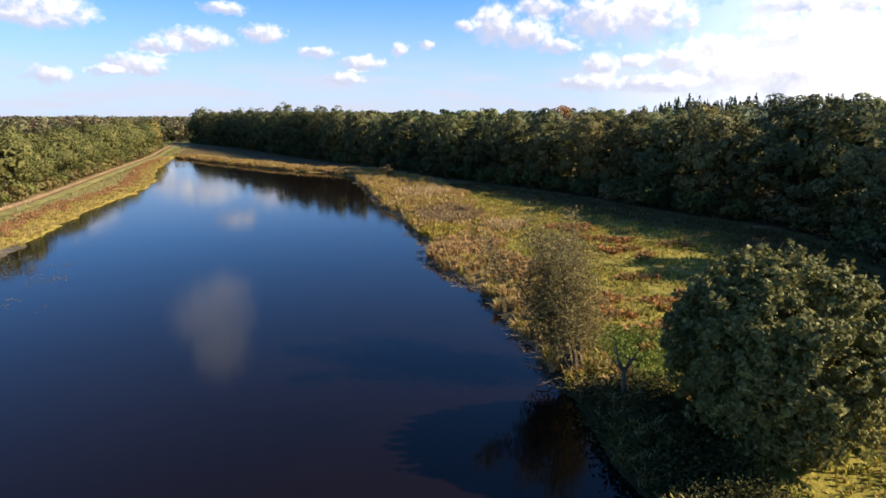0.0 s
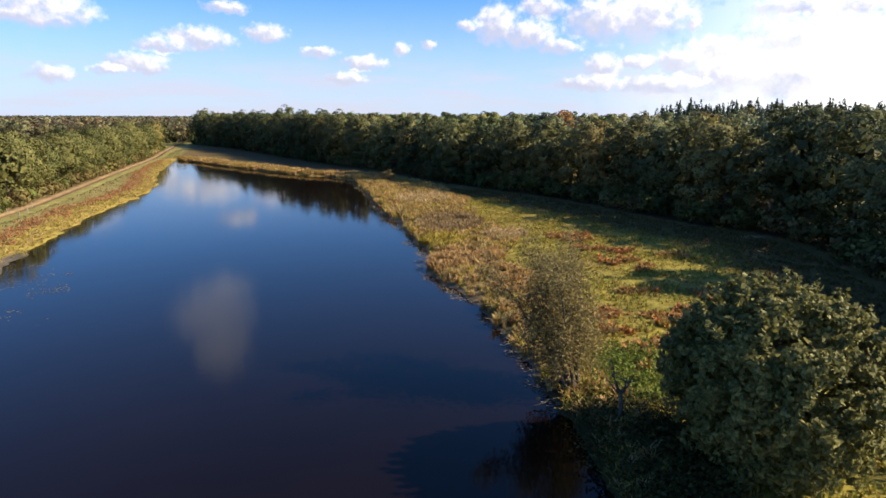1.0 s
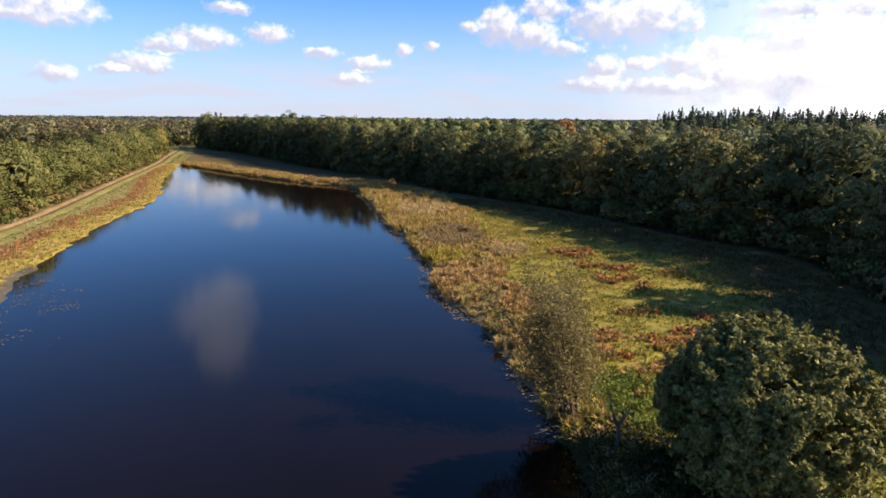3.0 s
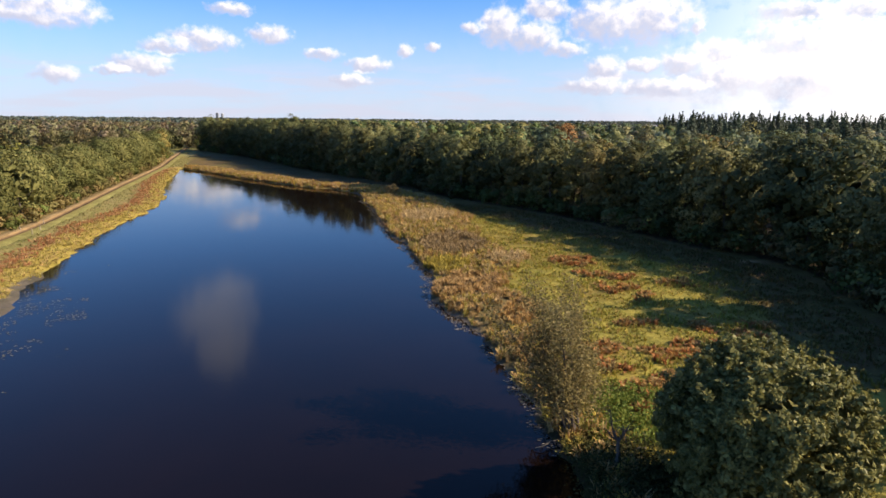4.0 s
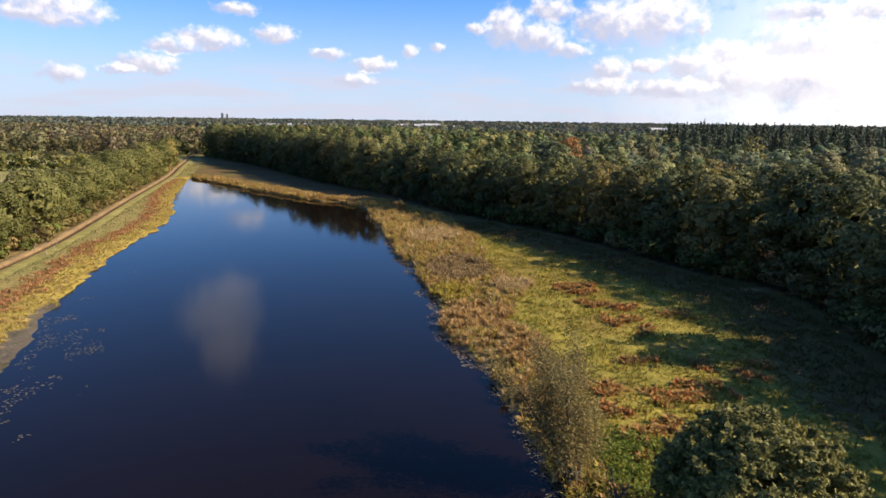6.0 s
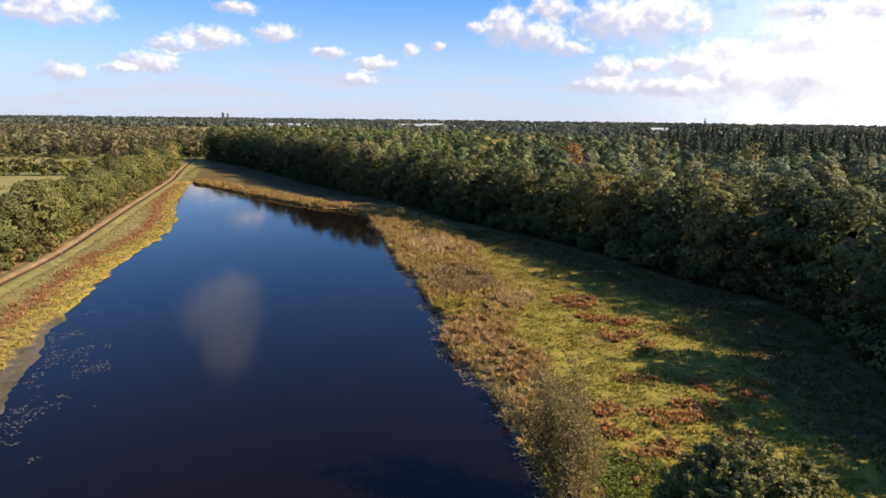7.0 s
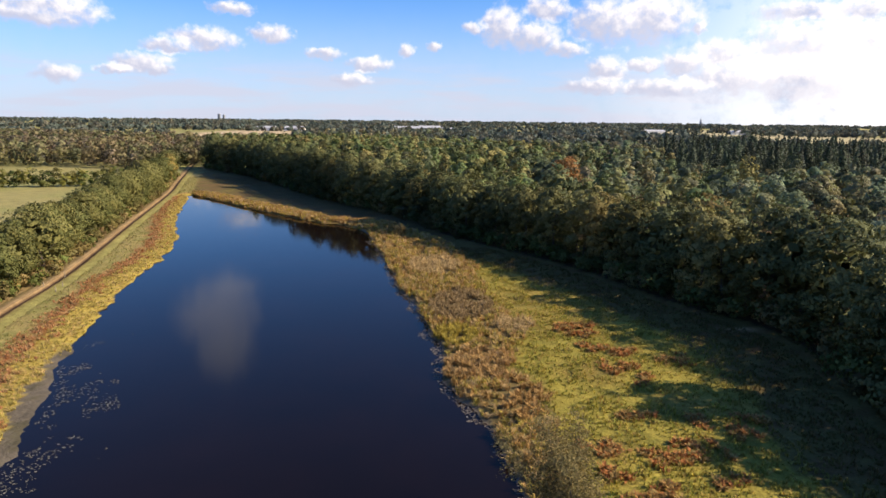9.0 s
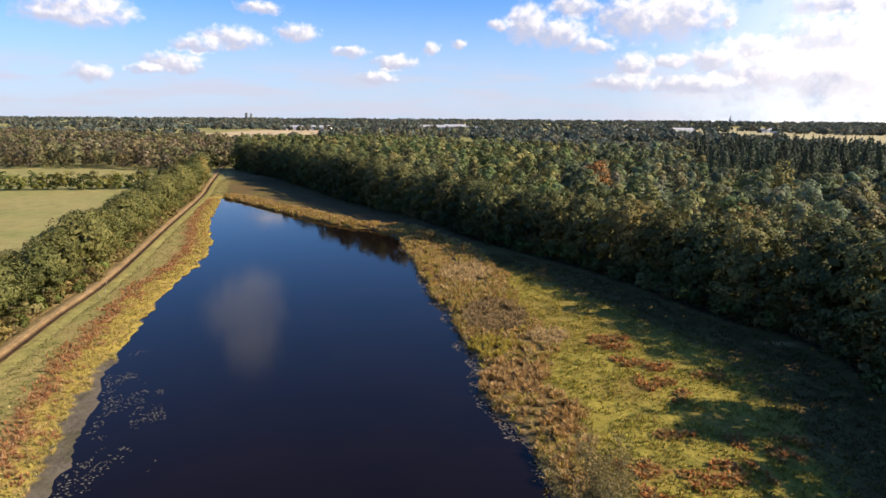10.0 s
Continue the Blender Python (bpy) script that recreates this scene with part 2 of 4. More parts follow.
def zone_colour(q, d):
    """The ground's colour by what grows there, plus painted shade and a sun fleck."""
    x, y = q[:, 0], q[:, 1]
    n1, n2, n3 = fnoise(x * 0.12, y * 0.12, 11), fnoise(x * 0.5, y * 0.5, 12), fnoise(x * 0.03, y * 0.03, 13)
    col = np.empty((len(q), 3))

    def put(mask, c):
        nonlocal col
        mask = np.clip(mask, 0, 1)[:, None]
        col = col * (1 - mask) + np.array(c) * mask

    col[:] = (0.225, 0.195, 0.038)
    put(step(n1, 0.45, 0.75), (0.215, 0.165, 0.04))
    put(step(n2, 0.55, 0.8) * 0.6, (0.10, 0.11, 0.022))
    left = is_left(q)
    far = (y > 300) | (x < ditch_x(y) - 12) | (x > 260)
    # brown litter by the wood's foot, darkened to deepen the shade there
    shade_litter = (~left) & (dist_line(q, FOOT_LINE[::2]) + (n1 - 0.5) * 9 < 13) & (y < 300)
    put(shade_litter * 0.85, (0.095, 0.074, 0.03))
    put(shade_litter * step(n2, 0.5, 0.7) * 0.7, (0.11, 0.065, 0.03))
    put(far, (0.245, 0.225, 0.09))
    put(far * step(n3, 0.45, 0.6), (0.215, 0.215, 0.078))
    put((y > 620) & (x > -430) & (x < -235), (0.42, 0.34, 0.22))
    put((y > 700) & (x > 400) & (x < 760), (0.34, 0.31, 0.18))
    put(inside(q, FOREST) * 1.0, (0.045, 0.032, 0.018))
    e = np.hypot(0, x - ditch_x(y)) * 0.95
    bank = left & (x > ditch_x(y) - 6) & (d > 0) & (y < 300)
    put(bank * 1.0, (0.24, 0.21, 0.08))
    put(bank * step(n2, 0.45, 0.7) * 0.8, (0.165, 0.17, 0.052))
    put(bank * step(n1, 0.5, 0.75) * 0.6, (0.27, 0.215, 0.09))
    put(bank * (1 - step(d + (n2 - 0.5) * 2.5, 6.0, 7.2)), (0.24, 0.135, 0.06))
    put(bank * (1 - step(d + (n2 - 0.5) * 2.5, 4.0, 5.0)), (0.31, 0.245, 0.06))
    tan = left & (x < ditch_x(y) + 0.4) & (x > ditch_x(y) - 2.0) & (y < 330)
    put(tan * (0.7 + 0.3 * n2), (0.27, 0.20, 0.11))
    put(left * (y < 330) * (1 - step(e, 0.45, 0.85)), (0.035, 0.022, 0.012))
    row = left & (x < ditch_x(y) - 2.0) & (x > ditch_x(y) - 12) & (y < 300)
    put(row * 1.0, (0.17, 0.125, 0.055))
    w = sedge_width(np.clip(y, 20, 176))
    right = (~left) & (d > 0) & (y < 260)
    # sedge ground, darkened for the shade in the gaps between tussocks
    put(right * (1 - step(d + (n2 - 0.5) * 3, w * 0.8, w * 1.1)), (0.13, 0.10, 0.04))
    # darker brown ground between the far reeds and the wood, in two tones
    beyond_reeds = (~left) & (y > 160) & (y < 420) & (d > 5)
    put(beyond_reeds * (0.6 + 0.4 * n2), (0.085, 0.066, 0.03))
    put(beyond_reeds * step(n1, 0.5, 0.7) * 0.6, (0.13, 0.085, 0.04))
    farbank = (~left) & (y > 165) & (d > 0) & (d < 12) & (x < -18)
    put(farbank * (1 - step(d, 6, 9)), (0.24, 0.16, 0.06))
    # sun fleck on bare ground by the wood, painted as a pale ellipse
    put(np.exp(-(((x - 39.5) / 2.6) ** 2 + ((y - 85.7) / 0.7) ** 2)) * 1.2, (0.38, 0.27, 0.15))
    put(right * rust_mask(q) * 0.7, (0.20, 0.11, 0.04))
    mud = (d > -1.2) & (d < 1.0 + 2.6 * (1 - step(y, 60, 76)) * n1)
    put(mud & (y < 78) & left, (0.09, 0.08, 0.064))
    put(mud & (y < 78) & left & (n2 > 0.55), (0.065, 0.06, 0.04))
    put((d > -1.0) & (d < 0.2 + 0.5 * n1) & (~left) & (y > 37) & (y < 165), (0.12, 0.10, 0.075))
    # dark bank soil under oak and willow, their shade put into its colour
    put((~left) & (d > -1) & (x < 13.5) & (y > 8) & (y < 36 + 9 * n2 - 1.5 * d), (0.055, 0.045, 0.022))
    put((d <= -1.0) * 1.0, (0.05, 0.032, 0.02))
    return col


# ---- materials ----
def material(name):
    mat = bpy.data.materials.new(name)
    mat.use_nodes = True
    nt = mat.node_tree
    return mat, nt, nt.nodes["Principled BSDF"]


def add(nt, kind, **inputs):
    n = nt.nodes.new(kind)
    for k, v in inputs.items():
        n.inputs[k.replace("_", " ")].default_value = v
    return n


def math_node(nt, op, a, b):
    n = nt.nodes.new("ShaderNodeMath")
    n.operation = op
    for s, v in zip(n.inputs, (a, b)):
        if isinstance(v, (int, float)):
            s.default_value = v
        else:
            nt.links.new(v, s)
    return n.outputs[0]


def mix_rgb(nt, f, a, b, mode="MIX"):
    n = nt.nodes.new("ShaderNodeMix")
    n.data_type, n.blend_type = "RGBA", mode
    for s, v in ((n.inputs[0], f), (n.inputs[6], a), (n.inputs[7], b)):
        if isinstance(v, tuple):
            s.default_value = (*v, 1)
        elif isinstance(v, (int, float)):
            s.default_value = v
        else:
            nt.links.new(v, s)
    return n.outputs[2]


def foliage(name, a=None, b=None, through_light=0.25, per_object=0.35, rough=0.65, gloss=0.1):
    """Leaves or blades: two hues mixed leaf by leaf and plant by plant; without hues the mesh's own leaf colour is taken."""
    mat, nt, bsdf = material(name)
    geo = nt.nodes.new("ShaderNodeNewGeometry")
    if a is None:
        at = nt.nodes.new("ShaderNodeAttribute")
        at.attribute_name = "leafcol"
        base = at.outputs["Color"]
    else:
        info = nt.nodes.new("ShaderNodeObjectInfo")
        f = math_node(nt, "ADD", math_node(nt, "MULTIPLY", geo.outputs["Random Per Island"], 1 - per_object), math_node(nt, "MULTIPLY", info.outputs["Random"], per_object))
        base = mix_rgb(nt, f, a, b)
        own = math_node(nt, "MODULO", math_node(nt, "MULTIPLY", info.outputs["Random"], 7.13), 1.0)
        tint = nt.nodes.new("ShaderNodeCombineXYZ")
        for s, k in zip(tint.inputs, (0.85, 0.75, 0.7)):
            nt.links.new(math_node(nt, "ADD", math_node(nt, "MULTIPLY", own, k * 0.9 * per_object), 1 - 0.36 * per_object), s)
        base = mix_rgb(nt, 1.0, base, tint.outputs[0], "MULTIPLY")
    value = math_node(nt, "ADD", math_node(nt, "MULTIPLY", geo.outputs["Random Per Island"], 0.4), 0.8)
    vec = nt.nodes.new("ShaderNodeCombineXYZ")
    for s in vec.inputs:
        nt.links.new(value, s)
    col = mix_rgb(nt, 1.0, base, vec.outputs[0], "MULTIPLY")
    nt.links.new(col, bsdf.inputs["Base Color"])
    bsdf.inputs["Roughness"].default_value = rough
    bsdf.inputs["Specular IOR Level"].default_value = gloss
    tr = nt.nodes.new("ShaderNodeBsdfTranslucent")
    nt.links.new(col, tr.inputs[0])
    ms = nt.nodes.new("ShaderNodeMixShader")
    ms.inputs[0].default_value = through_light
    nt.links.new(bsdf.outputs[0], ms.inputs[1])
    nt.links.new(tr.outputs[0], ms.inputs[2])
    nt.links.new(ms.outputs[0], nt.nodes["Material Output"].inputs[0])
    return mat


def bark(name, a, b):
    mat, nt, bsdf = material(name)
    co = nt.nodes.new("ShaderNodeTexCoord")
    mp = nt.nodes.new("ShaderNodeMapping")
    mp.inputs["Scale"].default_value = (1, 1, 0.25)
    nt.links.new(co.outputs["Object"], mp.inputs[0])
    n = add(nt, "ShaderNodeTexNoise", Scale=14.0, Detail=6.0, Roughness=0.7)
    nt.links.new(mp.outputs[0], n.inputs["Vector"])
    nt.links.new(mix_rgb(nt, n.outputs["Fac"], a, b), bsdf.inputs["Base Color"])
    bump = add(nt, "ShaderNodeBump", Strength=0.7, Distance=0.03)
    nt.links.new(n.outputs["Fac"], bump.inputs["Height"])
    nt.links.new(bump.outputs[0], bsdf.inputs["Normal"])
    bsdf.inputs["Roughness"].default_value = 0.9
    return mat


def ground_material():
    mat, nt, bsdf = material("turf_and_soil")
    at = nt.nodes.new("ShaderNodeAttribute")
    at.attribute_name = "zone"
    co = nt.nodes.new("ShaderNodeTexCoord")
    n1 = add(nt, "ShaderNodeTexNoise", Scale=2.6, Detail=6.0, Roughness=0.7)
    n2 = add(nt, "ShaderNodeTexNoise", Scale=0.22, Detail=4.0, Roughness=0.6)
    for n in (n1, n2):
        nt.links.new(co.outputs["Object"], n.inputs["Vector"])
    f = math_node(nt, "ADD", math_node(nt, "MULTIPLY", n1.outputs["Fac"], 1.1), math_node(nt, "MULTIPLY", n2.outputs["Fac"], 0.8))
    vec = nt.nodes.new("ShaderNodeCombineXYZ")
    for s, k in zip(vec.inputs, (1.08, 1.04, 0.98)):
        nt.links.new(math_node(nt, "MULTIPLY", f, k), s)
    nt.links.new(mix_rgb(nt, 1.0, at.outputs["Color"], vec.outputs[0], "MULTIPLY"), bsdf.inputs["Base Color"])
    n3 = add(nt, "ShaderNodeTexNoise", Scale=1.1, Detail=5.0, Roughness=0.65)
    nt.links.new(co.outputs["Object"], n3.inputs["Vector"])
    bump = add(nt, "ShaderNodeBump", Strength=0.9, Distance=0.32)
    nt.links.new(n3.outputs["Fac"], bump.inputs["Height"])
    nt.links.new(bump.outputs[0], bsdf.inputs["Normal"])
    bsdf.inputs["Roughness"].default_value = 0.95
    bsdf.inputs["Specular IOR Level"].default_value = 0.15
    return mat


def water_material():
    mat, nt, bsdf = material("peat_water")
    co = nt.nodes.new("ShaderNodeTexCoord")
    big = add(nt, "ShaderNodeTexNoise", Scale=0.07, Detail=3.0, Roughness=0.6)
    nt.links.new(co.outputs["Object"], big.inputs["Vector"])
    nt.links.new(mix_rgb(nt, big.outputs["Fac"], (0.0022, 0.0016, 0.0015), (0.0088, 0.0042, 0.003)), bsdf.inputs["Base Color"])
    mp = nt.nodes.new("ShaderNodeMapping")
    mp.inputs["Rotation"].default_value = (0, 0, radians(20))
    mp.inputs["Scale"].default_value = (0.55, 1.6, 1.0)
    nt.links.new(co.outputs["Object"], mp.inputs[0])
    rip = add(nt, "ShaderNodeTexNoise", Scale=2.2, Detail=3.0, Roughness=0.55)
    nt.links.new(mp.outputs[0], rip.inputs["Vector"])
    patch = add(nt, "ShaderNodeTexNoise", Scale=0.05, Detail=2.0)
    nt.links.new(co.outputs["Object"], patch.inputs["Vector"])
    bump = add(nt, "ShaderNodeBump", Distance=0.02)
    nt.links.new(math_node(nt, "MULTIPLY", patch.outputs["Fac"], 0.3), bump.inputs["Strength"])
    nt.links.new(rip.outputs["Fac"], bump.inputs["Height"])
    nt.links.new(bump.outputs[0], bsdf.inputs["Normal"])
    bsdf.inputs["Roughness"].default_value = 0.045
    bsdf.inputs["IOR"].default_value = 1.333
    bsdf.inputs["Specular IOR Level"].default_value = 0.31
    return mat


GROUND, WATER = ground_material(), water_material()
OAK_LEAF = foliage("oak_leaves", (0.068, 0.088, 0.028), (0.245, 0.222, 0.07), 0.24, rough=0.55, gloss=0.15)
EDGE_LEAVES = [foliage("wood_edge_leaves", (0.06, 0.08, 0.036), (0.135, 0.145, 0.06), 0.2, 0.85),
               foliage("olive_edge_leaves", (0.078, 0.092, 0.038), (0.16, 0.155, 0.062), 0.2, 0.85),
               foliage("turning_edge_leaves", (0.095, 0.095, 0.036), (0.19, 0.16, 0.06), 0.2, 0.85)]
ROW_LEAF = foliage("hedgerow_leaves", (0.075, 0.095, 0.032), (0.17, 0.162, 0.056), 0.25, 0.5)
WILLOW_LEAF = foliage("thin_willow_leaves", (0.14, 0.125, 0.05), (0.28, 0.22, 0.095), 0.35)
WOOD_LEAF = foliage("woodland_leaves", through_light=0.22)
BLADE = foliage("grass_blades", through_light=0.25, rough=0.6)
BARK = bark("bark", (0.03, 0.024, 0.018), (0.09, 0.07, 0.055))
PALE_BARK = bark("weathered_dead_wood", (0.045, 0.038, 0.032), (0.11, 0.098, 0.082))


# ---- mesh helpers ----
def mesh_of(name, verts, faces, mat, attr=None, attr_name="leafcol", smooth_shade=False, normals=None):
    """A mesh from arrays; all faces have the same number of corners."""
    verts, faces = np.asarray(verts, np.float32), np.asarray(faces, np.int32)
    me = bpy.data.meshes.new(name)
    n, k = faces.shape
    me.vertices.add(len(verts))
    me.vertices.foreach_set("co", verts.ravel())
    me.loops.add(n * k)
    me.loops.foreach_set("vertex_index", faces.ravel())
    me.polygons.add(n)
    me.polygons.foreach_set("loop_start", np.arange(0, n * k, k, dtype=np.int32))
    me.polygons.foreach_set("loop_total", np.full(n, k, np.int32))
    me.polygons.foreach_set("use_smooth", np.full(n, smooth_shade))
    if attr is not None:
        a = me.attributes.new(attr_name, "FLOAT_COLOR", "POINT")
        a.data.foreach_set("color", np.hstack([attr, np.ones((len(attr), 1))]).astype(np.float32).ravel())
    me.update(calc_edges=True)
    if normals is not None:
        me.polygons.foreach_set("use_smooth", np.full(n, True))
        me.normals_split_custom_set_from_vertices(unit(normals).tolist())
    me.materials.append(mat)
    return me


def unit(v):
    return v / (np.linalg.norm(v, axis=-1, keepdims=True) + 1e-9)


def leaf_quads(rng, centres, normals, size, loose=0.5):
    """Small leaf sprays: one rhomb each, turned roughly by its normal."""
    n = len(centres)
    nrm = unit(unit(normals) + rng.normal(0, loose, (n, 3)))
    t = unit(np.cross(nrm, rng.normal(0, 1, (n, 3))))
    b = np.cross(nrm, t)
    s = (np.asarray(size) * rng.uniform(0.6, 1.35, n))[:, None]
    w = s * rng.uniform(0.45, 0.8, (n, 1))
    v = np.stack([centres - t * s, centres - b * w - nrm * 0.2 * s, centres + t * s, centres + b * w - nrm * 0.2 * s], 1).reshape(-1, 3)
    return v, np.arange(4 * n).reshape(-1, 4)


def crown_points(rng, rx, rz, zc, puffs, per, low=-0.6, puff=0.34, squash=0.75, skirt=0.0, top=0.0):
    """Leaf places in clumps that sit on and in an ellipsoid."""
    z = rng.uniform(low, 1, puffs)
    ball = np.sqrt(np.maximum(1 - z * z, 0))
    side = np.where(z < 0, ball * (1 - skirt) + (1 + 0.22 * z) * skirt, ball)
    a = rng.uniform(0, 2 * np.pi, puffs)
    d = np.column_stack([side * np.cos(a), side * np.sin(a), z])
    r = rng.uniform(0.45, 1.0, (puffs, 1)) ** 0.5 * rng.uniform(0.88, 1.05, (puffs, 1))
    c = np.column_stack([d[:, :2] * r * rx * (1 - puff * 0.6), z * (1 - puff * 0.35) * rz * np.where(z > 0, r[:, 0] ** 0.5, 1)])
    for w in unit(rng.normal(0, 1, (7, 3))):
        c[:, :2] *= 1 + rng.uniform(-0.16, 0.2) * np.exp(5 * ((unit(d) @ w)[:, None] - 1))
    rad = rng.uniform(0.6, 1.35, len(d)) * puff * min(rx, rz)
    e = unit(rng.normal(0, 1, (len(d), per, 3)) + 0.5 * d[:, None] + (0, 0, top))
    q = c[:, None] + e * (rad[:, None, None] * rng.uniform(0.78, 1.0, (len(d), per, 1))) * (1, 1, squash)
    nrm = e + 0.7 * unit(d)[:, None]
    q, nrm = q.reshape(-1, 3), nrm.reshape(-1, 3)
    return q + (0, 0, zc), nrm


def inner(rng, rx, rz, zc, n, size=0.15):
    """The dense shaded inside of a crown, added to stop sunlight leaking through."""
    p = rng.normal(0, 1, (n, 3))
    p = unit(p) * rng.uniform(0.2, 0.68, (n, 1)) * (rx, rx, rz * 1.2)
    return leaf_quads(rng, p + (0, 0, zc), unit(p), size * rx, 0.5), np.repeat(unit(p), 4, 0)


def tube(path, radii, sides=7):
    """A tapered round branch along a path."""
    path, radii = np.asarray(path, float), np.asarray(radii, float)
    tan = unit(np.gradient(path, axis=0))
    ref = np.where(np.abs(tan[:, 2:]) > 0.9, [[1.0, 0, 0]], [[0, 0, 1.0]])
    u = unit(np.cross(tan, ref))
    v = np.cross(tan, u)
    a = np.linspace(0, 2 * np.pi, sides, endpoint=False)
    ring = path[:, None] + radii[:, None, None] * (np.cos(a)[None, :, None] * u[:, None] + np.sin(a)[None, :, None] * v[:, None])
    f = []
    for i in range(len(path) - 1):
        for k in range(sides):
            f.append((i * sides + k, i * sides + (k + 1) % sides, (i + 1) * sides + (k + 1) % sides, (i + 1) * sides + k))
    return ring.reshape(-1, 3), np.array(f)


def joined(pieces):
    vs, fs, n = [], [], 0
    for v, f in pieces:
        vs.append(v)
        fs.append(np.asarray(f) + n)
        n += len(v)
    return np.vstack(vs), np.vstack(fs)


def part(name, me, parent, label=""):
    ob = new(name, me)
    ob.parent = parent
    if label:
        ob["label"] = label
    return ob


def limbs(rng, h, r, count, reach, base=0.35, droop=0.0):
    """A trunk with curved limbs that fork once."""
    wob = rng.normal(0, 0.03 * h, (5, 2))
    wob[0] = 0
    z = np.linspace(-0.3, h, 5)
    trunk = np.column_stack([wob[:, 0], wob[:, 1], z])
    out = [tube(trunk, np.linspace(r, r * 0.25, 5) * (1.35, 1, 1, 1, 1), 8)]
    for k in range(count):
        s = rng.uniform(base, 0.95)
        p0 = np.array([np.interp(s * h, z, trunk[:, i]) for i in range(3)])
        a = rng.uniform(0, 2 * np.pi)
        d = np.array([math.cos(a), math.sin(a), rng.uniform(0.3, 0.9)])
        ln = reach * rng.uniform(0.6, 1.0) * (1.15 - 0.5 * s)
        u = np.linspace(0, 1, 5)[:, None]
        path = p0 + d * ln * u + np.array([0, 0, 1]) * (0.25 - droop) * ln * u**2 + rng.normal(0, 0.04 * ln, (5, 3)) * u
        out.append(tube(path, r * 0.42 * (1 - 0.85 * u[:, 0]), 5))
        for _ in range(2):
            j = rng.randint(2, 4)
            d2 = unit(d + rng.normal(0, 0.6, 3))
            p2 = path[j] + d2 * ln * 0.5 * np.linspace(0, 1, 4)[:, None]
            out.append(tube(p2, r * 0.18 * np.linspace(1, 0.15, 4), 4))
    return joined(out)


def ground_z(x, y):
    return float(height(np.array([[x, y]], float))[0])


# ---- ground and water ----
def spaced(a, b, pitch, out_a, out_b):
    mid = np.arange(a, b + 1e-6, pitch)
    def run(start, end):
        k, s, v = pitch, start, []
        while abs(end - s) > k:
            s += math.copysign(k, end - start)
            v.append(s)
            k *= 1.12
        return v + [end]
    return np.array(run(a, out_a)[::-1] + list(mid) + run(b, out_b))


def build_ground():
    xs, ys = spaced(-118, 62, 0.8, -5200, 5200), spaced(22, 250, 1.0, -2500, 5400)
    gx, gy = np.meshgrid(xs, ys)
    q = np.column_stack([gx.ravel(), gy.ravel()])
    d = land(q)
    z = height(q, d)
    nx, ny = len(xs), len(ys)
    i = np.arange(nx * ny).reshape(ny, nx)
    f = np.stack([i[:-1, :-1], i[:-1, 1:], i[1:, 1:], i[1:, :-1]], -1).reshape(-1, 4)
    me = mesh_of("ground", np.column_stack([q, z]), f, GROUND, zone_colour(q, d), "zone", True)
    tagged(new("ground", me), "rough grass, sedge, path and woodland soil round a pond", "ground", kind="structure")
    bm = bmesh.new()
    bm.faces.new([bm.verts.new((x, y, 0.0)) for x, y in ((-118, -110), (34, -110), (34, 242), (-118, 242))])
    bmesh.ops.triangulate(bm, faces=bm.faces[:])
    me = bpy.data.meshes.new("water")
    bm.to_mesh(me)
    bm.free()
    me.materials.append(WATER)
    tagged(new("water", me), "dark peaty pond water with faint ripples", "pond", kind="structure")


def build_ditch():
    """The ditch with its trampled dry-grass edge, laid along the bank."""
    line = smooth(DITCH, False, 24)
    line = line[(line[:, 1] > -50) & (line[:, 1] < 390)]
    tan = unit(np.gradient(line, axis=0))
    nrm = np.column_stack([tan[:, 1], -tan[:, 0]])
    prof = [(-2.9, 0.42, (0.15, 0.12, 0.05)), (-1.8, 0.60, (0.19, 0.145, 0.07)), (-1.1, 0.67, (0.30, 0.22, 0.12)), (-0.62, 0.66, (0.25, 0.175, 0.09)), (-0.40, 0.22, (0.05, 0.032, 0.02)),
            (0.36, 0.20, (0.035, 0.022, 0.014)), (0.62, 0.60, (0.13, 0.085, 0.045)), (0.95, 0.66, (0.19, 0.165, 0.06)), (1.7, 0.62, (0.20, 0.19, 0.065)), (3.3, 0.42, (0.21, 0.20, 0.07))]
    n = len(line)
    rs = np.random.RandomState(3)
    v, c = [], []
    for o, z, col in prof:
        wob = (fnoise(line[:, 0] * 0.5, line[:, 1] * 0.5, int(o * 10) + 50) - 0.5) * (0.5 if abs(o) > 0.8 else 0.12)
        v.append(np.column_stack([line + nrm * (o + wob)[:, None], z + (fnoise(line[:, 0], line[:, 1], 61) - 0.5) * 0.08]))
        c.append(np.array(col)[None] * rs.uniform(0.8, 1.2, (n, 1)))
    k = np.arange(len(prof) * n).reshape(len(prof), n)
    f = np.stack([k[:-1, :-1], k[1:, :-1], k[1:, 1:], k[:-1, 1:]], -1).reshape(-1, 4)
    me = mesh_of("ditch", np.vstack(v), f, GROUND, np.vstack(c), "zone", False)
    tagged(new("ditch", me), "narrow dark ditch with a dry straw-coloured edge", "ditch", kind="structure")


build_ground()
build_ditch()


